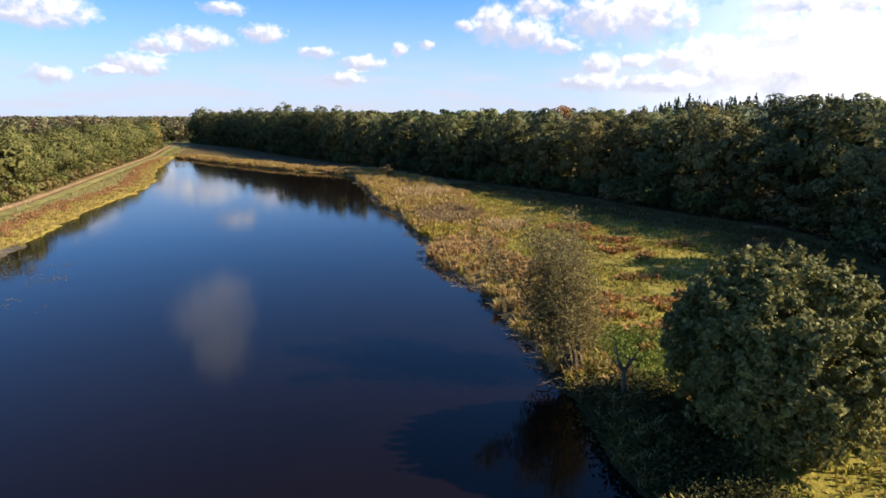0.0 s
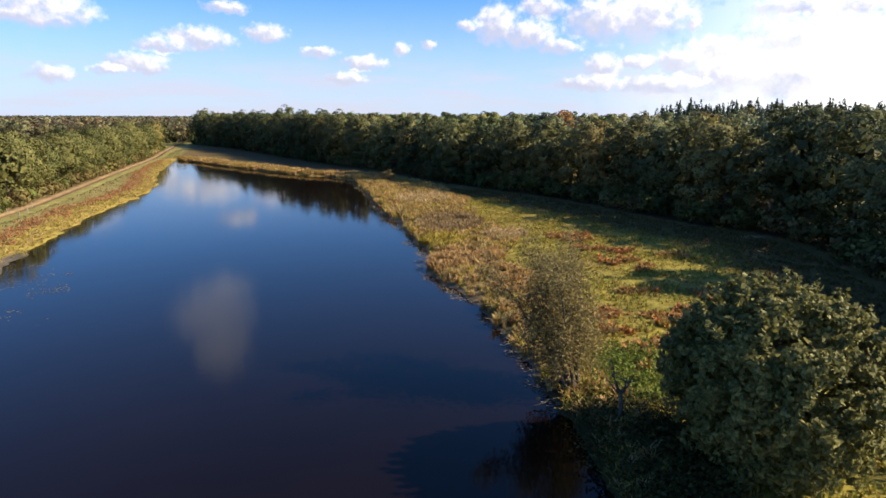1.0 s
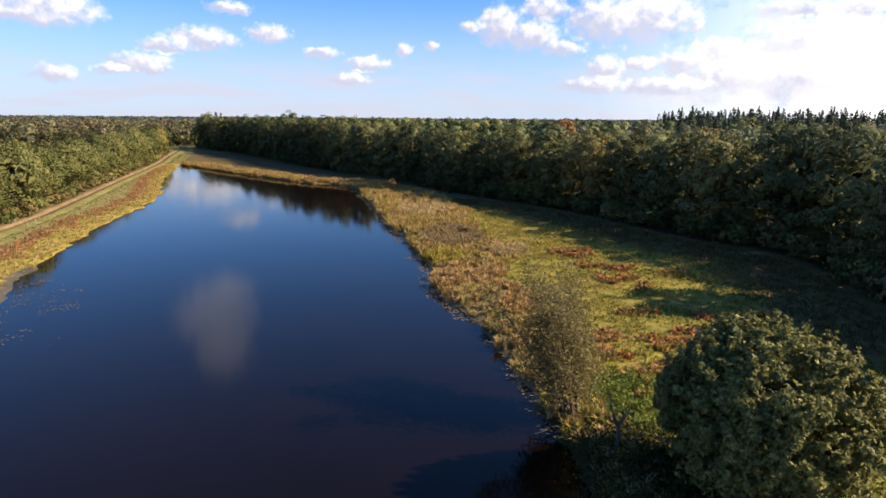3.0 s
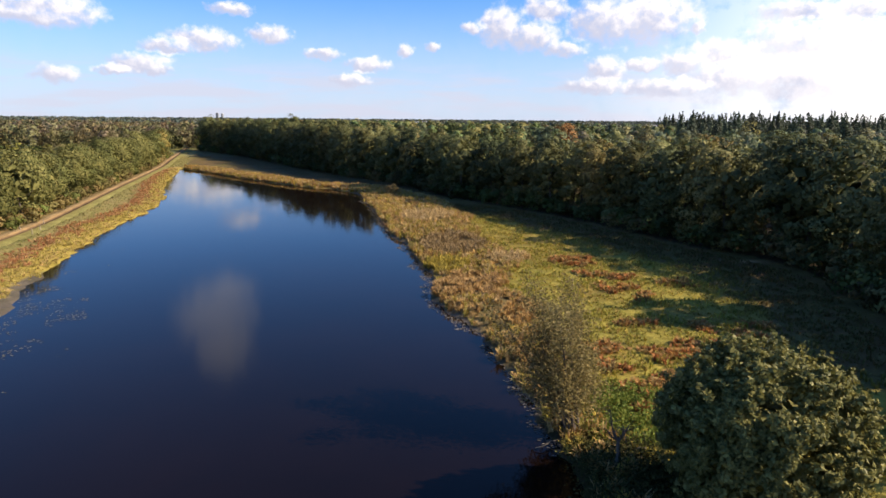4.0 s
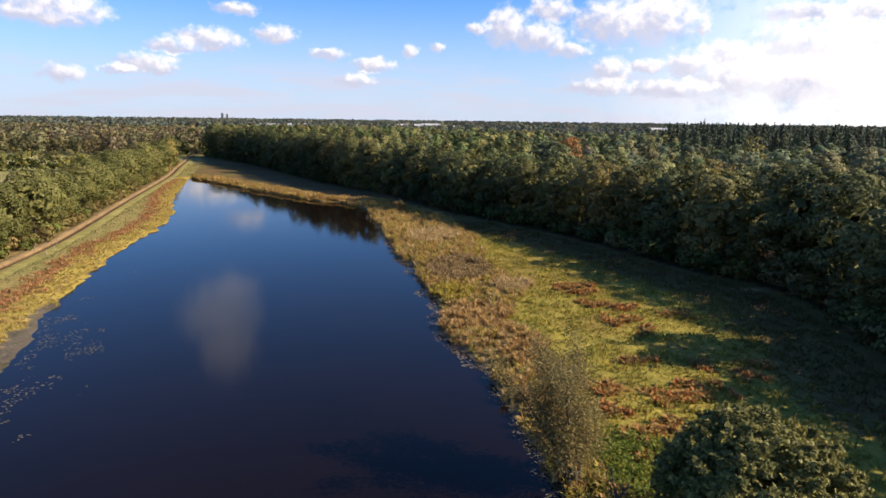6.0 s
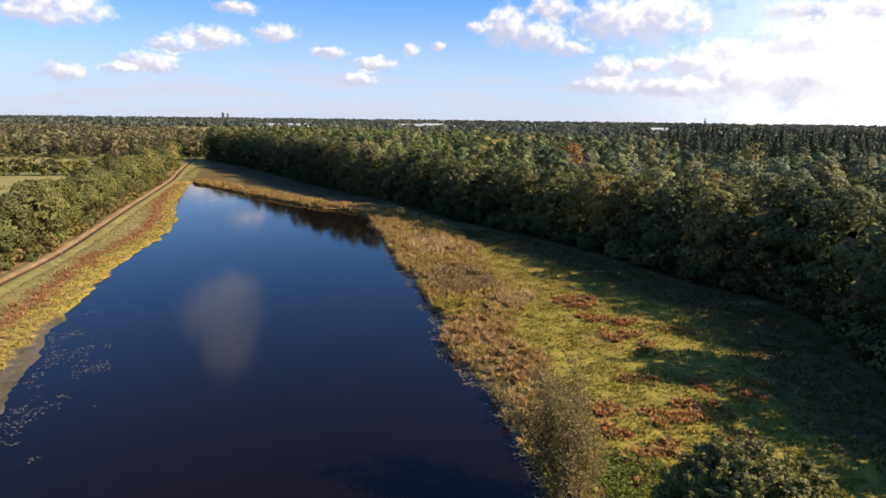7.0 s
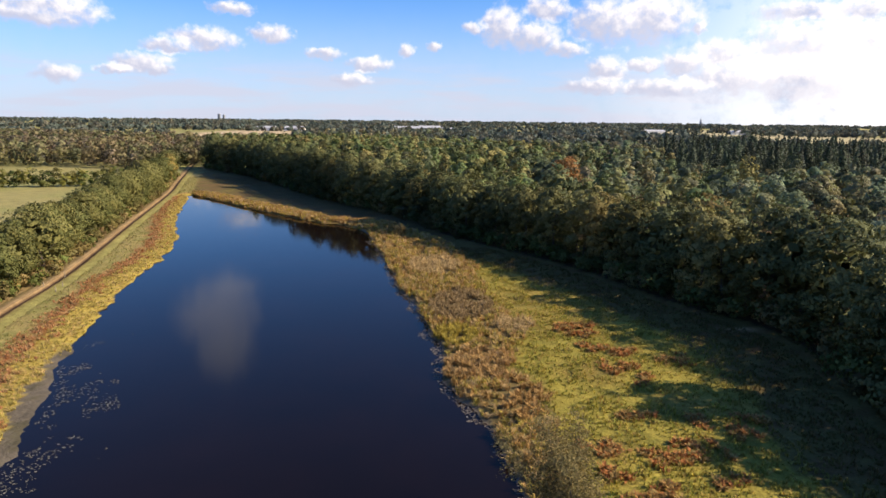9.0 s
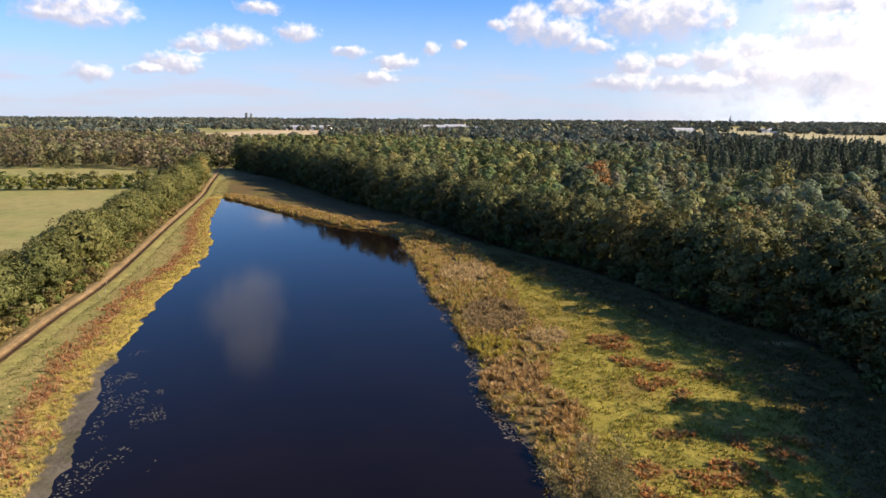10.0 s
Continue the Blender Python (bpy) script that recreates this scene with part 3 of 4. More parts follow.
# ---- trees ----
def broadleaf(name, seed, h, rx, puffs, per, leaf, mat, label, clear=0.12, group="", low=-0.75, puff=0.34, skirt=0.8, loose=0.52, top=0.0):
    rng = np.random.RandomState(seed)
    tree = new(name)
    tv, tf = limbs(rng, h * 0.62, h * 0.02, 9 if leaf < 0.2 else 4, rx * 0.8)
    part("trunk", mesh_of("trunk", tv, tf, BARK, smooth_shade=True), tree)
    rz = h * (1 - clear) / 2
    q, n = crown_points(rng, rx, rz, h - rz, puffs, per, low, puff, skirt=skirt, top=top)
    v, f = leaf_quads(rng, q, n, leaf, loose)
    core, core_n = inner(rng, rx, rz, h - rz, 260, 0.125)
    v, f = joined([(v, f), core])
    if leaf < 0.2 and h < 10:
        v, f = joined([(v, f), sprays(rng, rx * 0.92, rz * 0.94, h - rz, 460, 46, 0.28, leaf * 1.05)])
    soft = None if leaf < 0.2 else np.vstack([np.repeat(unit(n) + rng.normal(0, 0.16, n.shape), 4, 0), core_n])
    part("crown", mesh_of("crown", v, f, mat, normals=soft), tree)
    return tagged(tree, label, "tree", group)


def sprays(rng, rx, rz, zc, count, per, size, leaf):
    """Leafy twigs that stand out of a crown's surface."""
    z = rng.uniform(-0.75, 1, count)
    a = rng.uniform(0, 2 * np.pi, count)
    ball = np.sqrt(np.maximum(1 - z * z, 0))
    side = np.where(z < 0, 0.35 * ball + 0.65 * (1 + 0.2 * z), ball)
    d = np.column_stack([side * np.cos(a), side * np.sin(a), z])
    c = d * (rx, rx, rz) * rng.uniform(0.9, 1.1, (count, 1))
    u = rng.uniform(-1, 1, (count, per, 1))
    q = c[:, None] + unit(d + (0, 0, 0.35))[:, None] * u * size + rng.normal(0, 0.3 * size, (count, per, 3))
    return leaf_quads(rng, q.reshape(-1, 3) + (0, 0, zc), np.repeat(d + (0, 0, 0.4), per, 0), leaf, 0.8)


def place(kinds, spots, rng, lo=0.85, hi=1.15):
    """Stand copies of the kinds at the spots; the first use of a kind is the thing itself."""
    used = set()
    for x, y, s in spots:
        k = rng.randint(len(kinds))
        s *= rng.uniform(lo, hi)
        m = pose(x, y, ground_z(x, y) - 0.05, 0, 0, rng.uniform(0, 360)) @ Matrix.Diagonal((s * rng.uniform(0.9, 1.1), s, s * rng.uniform(0.95, 1.08), 1))
        if k in used:
            copy_thing(kinds[k], m)
        else:
            kinds[k].matrix_basis = m
            used.add(k)


def along(line, spacing, offset, rng, jitter, keep=lambda x, y: True):
    seg = np.linalg.norm(np.diff(line, axis=0), axis=1)
    s = np.r_[0, np.cumsum(seg)]
    out = []
    for u in np.arange(spacing * rng.rand(), s[-1], spacing):
        u2 = u + rng.uniform(-0.3, 0.3) * spacing
        x, y = np.interp(u2, s, line[:, 0]), np.interp(u2, s, line[:, 1])
        x1, y1 = np.interp(u2 + 2, s, line[:, 0]), np.interp(u2 + 2, s, line[:, 1])
        t = unit(np.array([x1 - x, y1 - y]) + 1e-6)
        o = offset + rng.uniform(-jitter, jitter)
        px, py = x + t[1] * o, y - t[0] * o
        if keep(px, py):
            out.append((px, py, 1.0))
    return out


# the big oak on the bank
oak = broadleaf("oak_tree", 3, 8.5, 4.6, 420, 110, 0.12, OAK_LEAF, "round dark green oak tree on the grassy bank", clear=0.03, low=-0.97, puff=0.14, skirt=0.7, loose=0.8, top=0.3)
oak.matrix_basis = pose(14.9, 29.8, ground_z(14.9, 29.8))

rng = np.random.RandomState(21)
EDGE_LABELS = ("tall dark green broadleaf tree at the wood's edge", "olive-green broadleaf tree at the wood's edge", "broadleaf tree turning brown at the wood's edge")


def edge_tree(k, seed, per, leaf):
    tone = (0, 0, 1, 1, 0, 0, 2)[k]
    return broadleaf("broadleaf_tree", seed + k, (15.5, 14.6, 15.9, 14.2, 15.0, 16.0, 14.6)[k], (4.8, 5.4, 4.4, 4.2, 5.6, 5.0, 4.6)[k], (62, 70, 56, 58, 74, 66, 54)[k], per, leaf,
                     EDGE_LEAVES[tone], EDGE_LABELS[tone], clear=0.03, group="trees at the wood's edge", low=-0.9, skirt=0.4, puff=0.24, loose=0.4, top=0.5)


def grown(spots):
    """Taller trees towards the far corner and near the oak, lower ones between."""
    return [(x, y, float(np.interp(y, [40, 50, 57, 64, 69, 74, 80, 88, 95, 100, 110, 120, 134, 150, 200, 250, 340], [1.02, 1.14, 1.03, 1.18, 0.77, 1.02, 1.16, 1.16, 1.0, 1.02, 1.07, 1.04, 0.94, 0.98, 1.05, 1.13, 1.13]))) for x, y, _ in spots]


front_kinds = [edge_tree(k, 30, 76, 0.20) for k in range(7)]
place(front_kinds, grown(along(FOOT_LINE, 5.2, 3.4, rng, 1.6, lambda x, y: y > -5)), rng, 0.93, 1.05)
back_kinds = [edge_tree(k, 40, 34, 0.29) for k in (0, 2, 3, 4, 6)]
place(back_kinds, grown(along(FOOT_LINE, 6.3, 9.5, rng, 2.0, lambda x, y: y > -5)), rng, 0.86, 1.02)

row_kinds = [broadleaf("hedgerow_tree", 50 + k, 12.3, 5.0 + 0.4 * (k % 2), 52, 72, 0.205, ROW_LEAF, "leafy green hedgerow tree beside the ditch", clear=0.02, group="hedgerow trees by the ditch", low=-0.97, skirt=0.7, puff=0.29, loose=0.4, top=0.4) for k in range(4)]
spots = along(DITCH_LINE, 6.4, -5.7, rng, 0.8, lambda x, y: 45 < y < 300) + [(x, y, 0.74) for x, y, _ in along(DITCH_LINE, 6.6, -10.6, rng, 1.0, lambda x, y: 45 < y < 285)]
place(row_kinds, spots, rng, 0.82, 1.05)


def wood(name, label, spots, tones, leaf, per, shape="round", seed=1, edge=None):
    """A joined stand of trees, their tops only where they hide one another."""
    rng = np.random.RandomState(seed)
    vs, cs, ns = [], [], []
    for x, y, h, rx in spots:
        far = math.hypot(x, y)
        n = int(per * np.clip(170 / far, 0.3, 1.15))
        grow = leaf * (per / max(n, 1)) ** 0.5
        if shape == "cone":
            u = rng.uniform(0, 1, n) ** 0.7
            a = rng.uniform(0, 2 * np.pi, n)
            r = rx * u * rng.uniform(0.5, 1.1, n)
            q = np.column_stack([r * np.cos(a), r * np.sin(a), h - u * h * 0.6])
            nr = np.column_stack([np.cos(a), np.sin(a), np.full(n, 0.6)])
        else:
            full = edge is not None and edge(x, y) < 24
            rz = h * 0.48 if full else min(h * 0.42, rx * 1.5)
            n = int(n * 1.5) if full else n
            q, nr = crown_points(rng, rx, rz, h - rz, 12 if full else 7, max(n // (12 if full else 7), 3), -0.97 if full else -0.2, 0.44, skirt=0.6, top=0.5)
        v, _ = leaf_quads(rng, q, nr, grow, 0.25)
        ns.append(np.repeat(unit(nr) + rng.normal(0, 0.16, nr.shape), 4, 0))
        if shape != "cone":
            (core, _), core_n = inner(rng, rx, rz, h - rz, 54 if far < 250 else 20)
            v = np.vstack([v, core])
            ns.append(core_n)
        v = v + (x, y, 0.4)
        tone = 1.25 * np.array(tones[rng.randint(len(tones))]) * rng.uniform(0.58, 1.5) * rng.uniform(0.92, 1.08, 3)
        vs.append(v)
        cs.append(np.repeat(tone[None], len(v), 0))
    v = np.vstack(vs)
    me = mesh_of(name, v, np.arange(len(v)).reshape(-1, 4), WOOD_LEAF, np.vstack(cs), normals=np.vstack(ns))
    return tagged(new(name, me), label, "woodland", kind="stuff")


def scatter(poly, pitch, rng):
    lo, hi = poly.min(0), poly.max(0)
    span = np.arange(-0.75 * max(hi - lo), 0.75 * max(hi - lo), pitch)
    gx, gy = np.meshgrid(span, span)
    q = np.column_stack([gx.ravel(), gy.ravel()]) + rng.uniform(-0.55, 0.55, (gx.size, 2)) * pitch
    q = q @ np.array([(0.819, 0.574), (-0.574, 0.819)]) + (lo + hi) / 2
    q = q[inside(q, poly)]
    view = (np.abs(q[:, 0] + 6) < 0.74 * q[:, 1] + 30)
    return q[view]


GREENS = [(0.085, 0.108, 0.04), (0.105, 0.12, 0.045), (0.13, 0.132, 0.05), (0.16, 0.145, 0.055), (0.085, 0.10, 0.048), (0.075, 0.10, 0.04)]
PINES = [(0.09, 0.11, 0.062), (0.105, 0.122, 0.07), (0.08, 0.10, 0.056), (0.125, 0.12, 0.068), (0.145, 0.14, 0.06), (0.085, 0.108, 0.05)]
BROWNS = [(0.145, 0.115, 0.062), (0.12, 0.105, 0.053), (0.105, 0.10, 0.046), (0.13, 0.105, 0.07), (0.08, 0.085, 0.04)]
q = scatter(FOREST, 6.1, rng)
q = q[dist_line(q, FOOT_LINE) > 12.0]
for x, y in ((33.5, 196.6), (88.0, 195.0), (43.5, 110.0)):
    q = q[np.hypot(q[:, 0] - x, q[:, 1] - y + 3) > 7]
spruce = (q[:, 0] > 0.29 * q[:, 1] + 20 * fnoise(q[:, 0] * 0.05, q[:, 1] * 0.05, 4)) & (q[:, 1] > 212 + 16 * fnoise(q[:, 0] * 0.04, q[:, 1] * 0.04, 9))
thin = rng.rand(len(q)) < 0.8
q, spruce = q[~spruce | thin], spruce[~spruce | thin]
pine = (~spruce) & (q[:, 0] > 25) & (fnoise(q[:, 0] * 0.03, q[:, 1] * 0.03, 6) + 0.002 * q[:, 0] > 0.5)


def to_foot(x, y):
    return dist_line(np.array([[x, y]], float), FOOT_LINE[::3])[0]


def spots_of(q, h, rx, low=1.0):
    """Places, heights and widths; a stand may be lower along its margin."""
    out = []
    for x, y in q:
        k = np.interp(to_foot(x, y), [10, 38], [low if y > 75 else 0.9, 1.0]) if low < 1 else 1.0
        out.append((x, y, k * h * rng.uniform(0.74, 1.14), rx * rng.uniform(0.7, 1.3)))
    return out


wood("spruce_wood", "stand of tall dark pointed spruces", [(x, y, 21.0 * rng.uniform(0.82, 1.08), r) for x, y, h, r in spots_of(q[spruce], 20, 4.6)], [(0.028, 0.04, 0.025), (0.036, 0.048, 0.03)], 0.32, 400, "cone", 5)
wood("pine_wood", "grey-green pine wood with uneven crowns", spots_of(q[pine], 15.3, 3.2, 0.74), PINES, 0.37, 320, "round", 6, to_foot)
wood("broadleaf_wood", "mixed broadleaf wood turning yellow in autumn", spots_of(q[~(spruce | pine)], 15.8, 3.4, 0.74), GREENS, 0.39, 300, "round", 7, to_foot)
LEFT_WOOD = np.array([(-150, 322), (-200, 345), (-400, 330), (-700, 500), (-620, 760), (-260, 620), (-150, 440)])
q = scatter(LEFT_WOOD, 7.0, rng)
wood("autumn_wood", "birch and oak wood in brown autumn leaf", spots_of(q, 13.5, 4.0), BROWNS, 0.46, 210, "round", 8, lambda x, y: dist_line(np.array([[x, y]], float), LEFT_WOOD[[6, 0, 1, 2, 3]])[0] - 10)

for x, y, h, rx, a, b, label in ((33.5, 196.6, 18.6, 4.8, (0.19, 0.10, 0.04), (0.24, 0.13, 0.05), "orange autumn tree standing in the wood"),
                                 (88.0, 195.0, 19.5, 4.2, (0.17, 0.165, 0.06), (0.23, 0.21, 0.08), "pale yellow tree in front of the spruces"),
                                 (43.5, 110.0, 16.6, 4.6, (0.125, 0.10, 0.04), (0.16, 0.125, 0.048), "tan autumn tree near the wood's edge"),
                                 (-122.0, 268.0, 12.8, 4.6, (0.22, 0.16, 0.05), (0.25, 0.20, 0.06), "yellowing tree at the end of the hedgerow")):
    tree = broadleaf("autumn_tree", int(h * 10), h, rx, 34, 46, 0.36, foliage("autumn_leaves", a, b, 0.25), label, clear=0.1)
    tree.matrix_basis = pose(x, y, 0.4)

q = np.array([(x, y) for o, k in ((0.4, 2.6), (2.6, 2.6), (5.0, 3.2), (12.0, 4.5)) for x, y, _ in along(FOOT_LINE, k, o, rng, 1.0, lambda x, y: y > 10)])
wood("undergrowth", "dark shrubs and saplings under the wood's edge", spots_of(q, 4.0, 2.0), [(0.05, 0.065, 0.02), (0.07, 0.08, 0.026), (0.09, 0.075, 0.03)], 0.27, 100, "round", 15, lambda x, y: 0)
q = np.array([(x, y) for x, y, _ in along(DITCH_LINE, 2.4, -3.0, rng, 0.7, lambda x, y: 45 < y < 300)])
wood("ditch_shrubs", "low shrubs and brambles at the foot of the hedgerow", spots_of(q, 2.8, 1.7), [(0.085, 0.10, 0.026), (0.12, 0.10, 0.035), (0.15, 0.115, 0.045)], 0.24, 140, "round", 16, lambda x, y: 0)

HEDGE = np.array([(-235, 232), (-191, 243), (-150, 254), (-128, 262)], float)
q = np.array([(x, y) for x, y, _ in along(HEDGE, 2.6, 0, rng, 1.4)])
wood("field_hedge", "yellow-green hedge between two fields", spots_of(q, 7.5, 3.0), [(0.10, 0.10, 0.03), (0.13, 0.12, 0.03), (0.07, 0.085, 0.025)], 0.3, 420, "round", 12, lambda x, y: 0)


AVENUE = np.array([(-185, 850), (-100, 868), (-15, 885)], float)
q = np.array([(x, y) for x, y, _ in along(AVENUE, 8.5, 0, rng, 0.8)])
wood("tree_avenue", "row of tall rounded trees across the plain", spots_of(q, 15.0, 4.6), [(0.13, 0.13, 0.07), (0.10, 0.115, 0.06), (0.16, 0.14, 0.085)], 0.7, 260, "round", 13, lambda x, y: 0)


def far_woods():
    """Tree belts out to the horizon, with open fields between them."""
    rng = np.random.RandomState(77)
    n = 11000
    r = 480 * np.exp(rng.uniform(0, 1, n) * math.log(4700 / 480))
    a = rng.uniform(-0.72, 0.72, n)
    q = np.column_stack([r * np.sin(a), r * np.cos(a)])
    belt = fnoise(q[:, 0] * 0.0035, q[:, 1] * 0.010, 21) + 0.10 * step(r, 2200, 3600)
    keep = (belt > 0.53) & ~inside(q, FOREST) & ~inside(q, LEFT_WOOD)
    keep &= ~((q[:, 0] > -430) & (q[:, 0] < -235) & (q[:, 1] > 640) & (q[:, 1] < 1230))
    keep &= ~((q[:, 0] > 400) & (q[:, 0] < 760) & (q[:, 1] > 700) & (q[:, 1] < 1250))
    keep &= ~((q[:, 0] > 120) & (q[:, 0] < 245) & (q[:, 1] > 560) & (q[:, 1] < 735))
    keep &= ~((np.abs(q[:, 0] + 100) < 130) & (q[:, 1] > 690) & (q[:, 1] < 846))
    q, r = q[keep], r[keep]
    vs, cs = [], []
    # leaf tones shifted blue-grey, so distance haze is painted into the colour
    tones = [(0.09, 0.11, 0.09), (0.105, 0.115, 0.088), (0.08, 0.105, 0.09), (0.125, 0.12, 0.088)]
    for (x, y), far in zip(q, r):
        rx = 4.5 + far * 0.004
        h = rng.uniform(7, 12)
        p, nr = crown_points(rng, rx, h / 2, h / 2, 5, 4, -0.7, 0.5)
        v, _ = leaf_quads(rng, p, nr, rx * 0.42)
        vs.append(v + (x, y, 0.3))
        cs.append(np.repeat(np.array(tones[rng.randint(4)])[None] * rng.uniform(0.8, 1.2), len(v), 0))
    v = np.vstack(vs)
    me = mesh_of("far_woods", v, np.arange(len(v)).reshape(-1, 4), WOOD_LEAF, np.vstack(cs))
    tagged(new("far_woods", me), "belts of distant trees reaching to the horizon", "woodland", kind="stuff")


far_woods()


# ---- low plants ----
def tufts(name, label, q, heights, spreads, blades, tones, width=0.05, seed=1, category="grass"):
    """Clumps of arching blades: each blade is a bent strip of two faces."""
    rng = np.random.RandomState(seed)
    n = len(q)
    k = blades
    a = rng.uniform(0, 2 * np.pi, (n, k))
    lean = rng.uniform(0.15, 1.0, (n, k)) * np.asarray(spreads)[:, None]
    h = np.asarray(heights)[:, None] * rng.uniform(0.6, 1.1, (n, k)) * (1.1 - 0.35 * lean / (lean.max() + 1e-9))
    z = height(q)
    root = np.stack([q[:, :1] + rng.normal(0, 0.12, (n, k)) * np.asarray(spreads)[:, None], q[:, 1:] + rng.normal(0, 0.12, (n, k)) * np.asarray(spreads)[:, None], np.repeat(z[:, None] - 0.03, k, 1)], -1)
    out = np.stack([np.cos(a), np.sin(a), np.zeros_like(a)], -1)
    side = np.stack([-np.sin(a), np.cos(a), np.zeros_like(a)], -1) * (width * rng.uniform(0.7, 1.4, (n, k)))[..., None]
    up = np.array([0, 0, 1.0])
    mid = root + out * (lean * 0.4)[..., None] + up * (h * 0.75)[..., None]
    tip = root + out * lean[..., None] + up * h[..., None]
    v = np.stack([root - side * 0.7, root + side * 0.7, mid + side, mid - side, tip + side * 0.35, tip - side * 0.35], 2).reshape(-1, 3)
    i = np.arange(n * k)[:, None] * 6
    f = np.concatenate([i + [0, 1, 2, 3], i + [3, 2, 4, 5]], 0)
    tone = np.asarray(tones) * rng.uniform(0.75, 1.25, (n, 1))
    me = mesh_of(name, v, f, BLADE, np.repeat(tone, k * 6, 0))
    return tagged(new(name, me), label, category, kind="stuff")


def sample(x0, x1, y0, y1, n, seed):
    rng = np.random.RandomState(seed)
    return np.column_stack([rng.uniform(x0, x1, n), rng.uniform(y0, y1, n)]), rng


def pick(rng, n, tones):
    return np.array(tones)[rng.randint(len(tones), size=n)]


STRAW, TAN, BROWN, OLIVE, YELLOW = (0.44, 0.32, 0.15), (0.38, 0.235, 0.085), (0.27, 0.19, 0.09), (0.27, 0.225, 0.06), (0.36, 0.28, 0.055)
RUSTY, GREEN, BRIGHT = (0.44, 0.19, 0.06), (0.085, 0.11, 0.02), (0.07, 0.13, 0.02)

# sedge and reed tussocks of the meadow shore
q, rs = sample(-26, 16, 24, 178, 30000, 31)
d = land(q)
w = sedge_width(q[:, 1])
ok = ~is_left(q) & (d > 0.3) & (d + (fnoise(q[:, 0] * 0.4, q[:, 1] * 0.4, 12) - 0.5) * 3 < w)
ok &= fnoise(q[:, 0] * 0.9, q[:, 1] * 0.9, 47, 2) > 0.37
q, d = q[ok], d[ok]
n = fnoise(q[:, 0] * 0.12, q[:, 1] * 0.12, 41)
n = 0.55 * n + 0.45 * fnoise(q[:, 0] * 0.9, q[:, 1] * 0.9, 47, 2)
tone = pick(rs, len(q), [TAN, OLIVE, YELLOW, TAN, STRAW])
zone = lambda x, y, rx, ry: ((q[:, 0] - x) / rx) ** 2 + ((q[:, 1] - y) / ry) ** 2 < 0.6 + 0.8 * n
for (x, y, rx, ry), t in (((1, 95, 5, 8), BROWN), ((8, 86, 3, 3.5), STRAW), ((3, 71, 5, 5), (0.39, 0.25, 0.10)), ((-4, 122, 5, 8), STRAW), ((0, 81, 3, 4), YELLOW), ((7, 61, 3, 4), TAN)):
    tone[zone(x, y, rx, ry)] = t
hh = 0.15 + 1.1 * n + 0.2 * rs.rand(len(q))
tufts("sedge", "straw-coloured and brown sedge tussocks on the pond shore", q, hh, 0.5 + 0.5 * rs.rand(len(q)), 14, tone, 0.038, 32, "sedge")

# pale reeds along the far end of the pond
q, rs = sample(-104, -18, 160, 246, 26000, 33)
d = land(q)
ok = ~is_left(q) & (d > 0.3) & (d < 7.5 + 3 * (fnoise(q[:, 0] * 0.2, q[:, 1] * 0.2, 5) - 0.5)) & (q[:, 1] > 164)
q = q[ok]
tufts("reeds", "orange-brown reeds along the far shore", q, 0.5 + 0.5 * rs.rand(len(q)), 0.5 + 0.4 * rs.rand(len(q)), 9, pick(rs, len(q), [TAN, (0.30, 0.19, 0.07), STRAW, YELLOW]), 0.09, 34, "reeds")

# meadow grass
q, rs = sample(-12, 44, 22, 140, 46000, 35)
d = land(q)
ok = ~is_left(q) & (d > sedge_width(q[:, 1]) * 0.8) & ~inside(q, FOREST) & (fnoise(q[:, 0] * 0.7, q[:, 1] * 0.7, 15) > 0.33) & (dist_line(q, FOOT_LINE[::2]) > 2.5)
q = q[ok]
n = fnoise(q[:, 0] * 0.7, q[:, 1] * 0.7, 15)
tone = pick(rs, len(q), [(0.33, 0.285, 0.055), (0.36, 0.29, 0.06), (0.25, 0.245, 0.048), (0.29, 0.265, 0.052), (0.38, 0.28, 0.08)])
# tufts near the wood take the same shade-darkened brown as the ground
foot_shade = 1 - step(dist_line(q, FOOT_LINE[::2]) + 4 * (n - 0.5), 9, 17)[:, None]
tone = tone * (1 - foot_shade) + pick(rs, len(q), [(0.13, 0.105, 0.036), (0.15, 0.10, 0.04), (0.11, 0.10, 0.032)]) * foot_shade
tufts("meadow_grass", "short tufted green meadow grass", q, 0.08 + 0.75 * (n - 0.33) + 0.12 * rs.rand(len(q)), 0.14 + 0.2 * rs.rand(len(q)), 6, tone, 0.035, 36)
q, rs = sample(9, 32, 38, 90, 16000, 37)
ok = (rust_mask(q) * (0.3 + 1.2 * fnoise(q[:, 0] * 0.8, q[:, 1] * 0.8, 44)) > 0.12 + 0.9 * rs.rand(len(q))) & (land(q) > 1)
q = q[ok]
tufts("bracken", "rust-red dying bracken in the meadow", q, 0.25 + 0.4 * rs.rand(len(q)), 0.4 + 0.4 * rs.rand(len(q)), 10, pick(rs, len(q), [(0.36, 0.15, 0.05), (0.36, 0.20, 0.065), (0.29, 0.195, 0.07)]), 0.07, 38, "bracken")

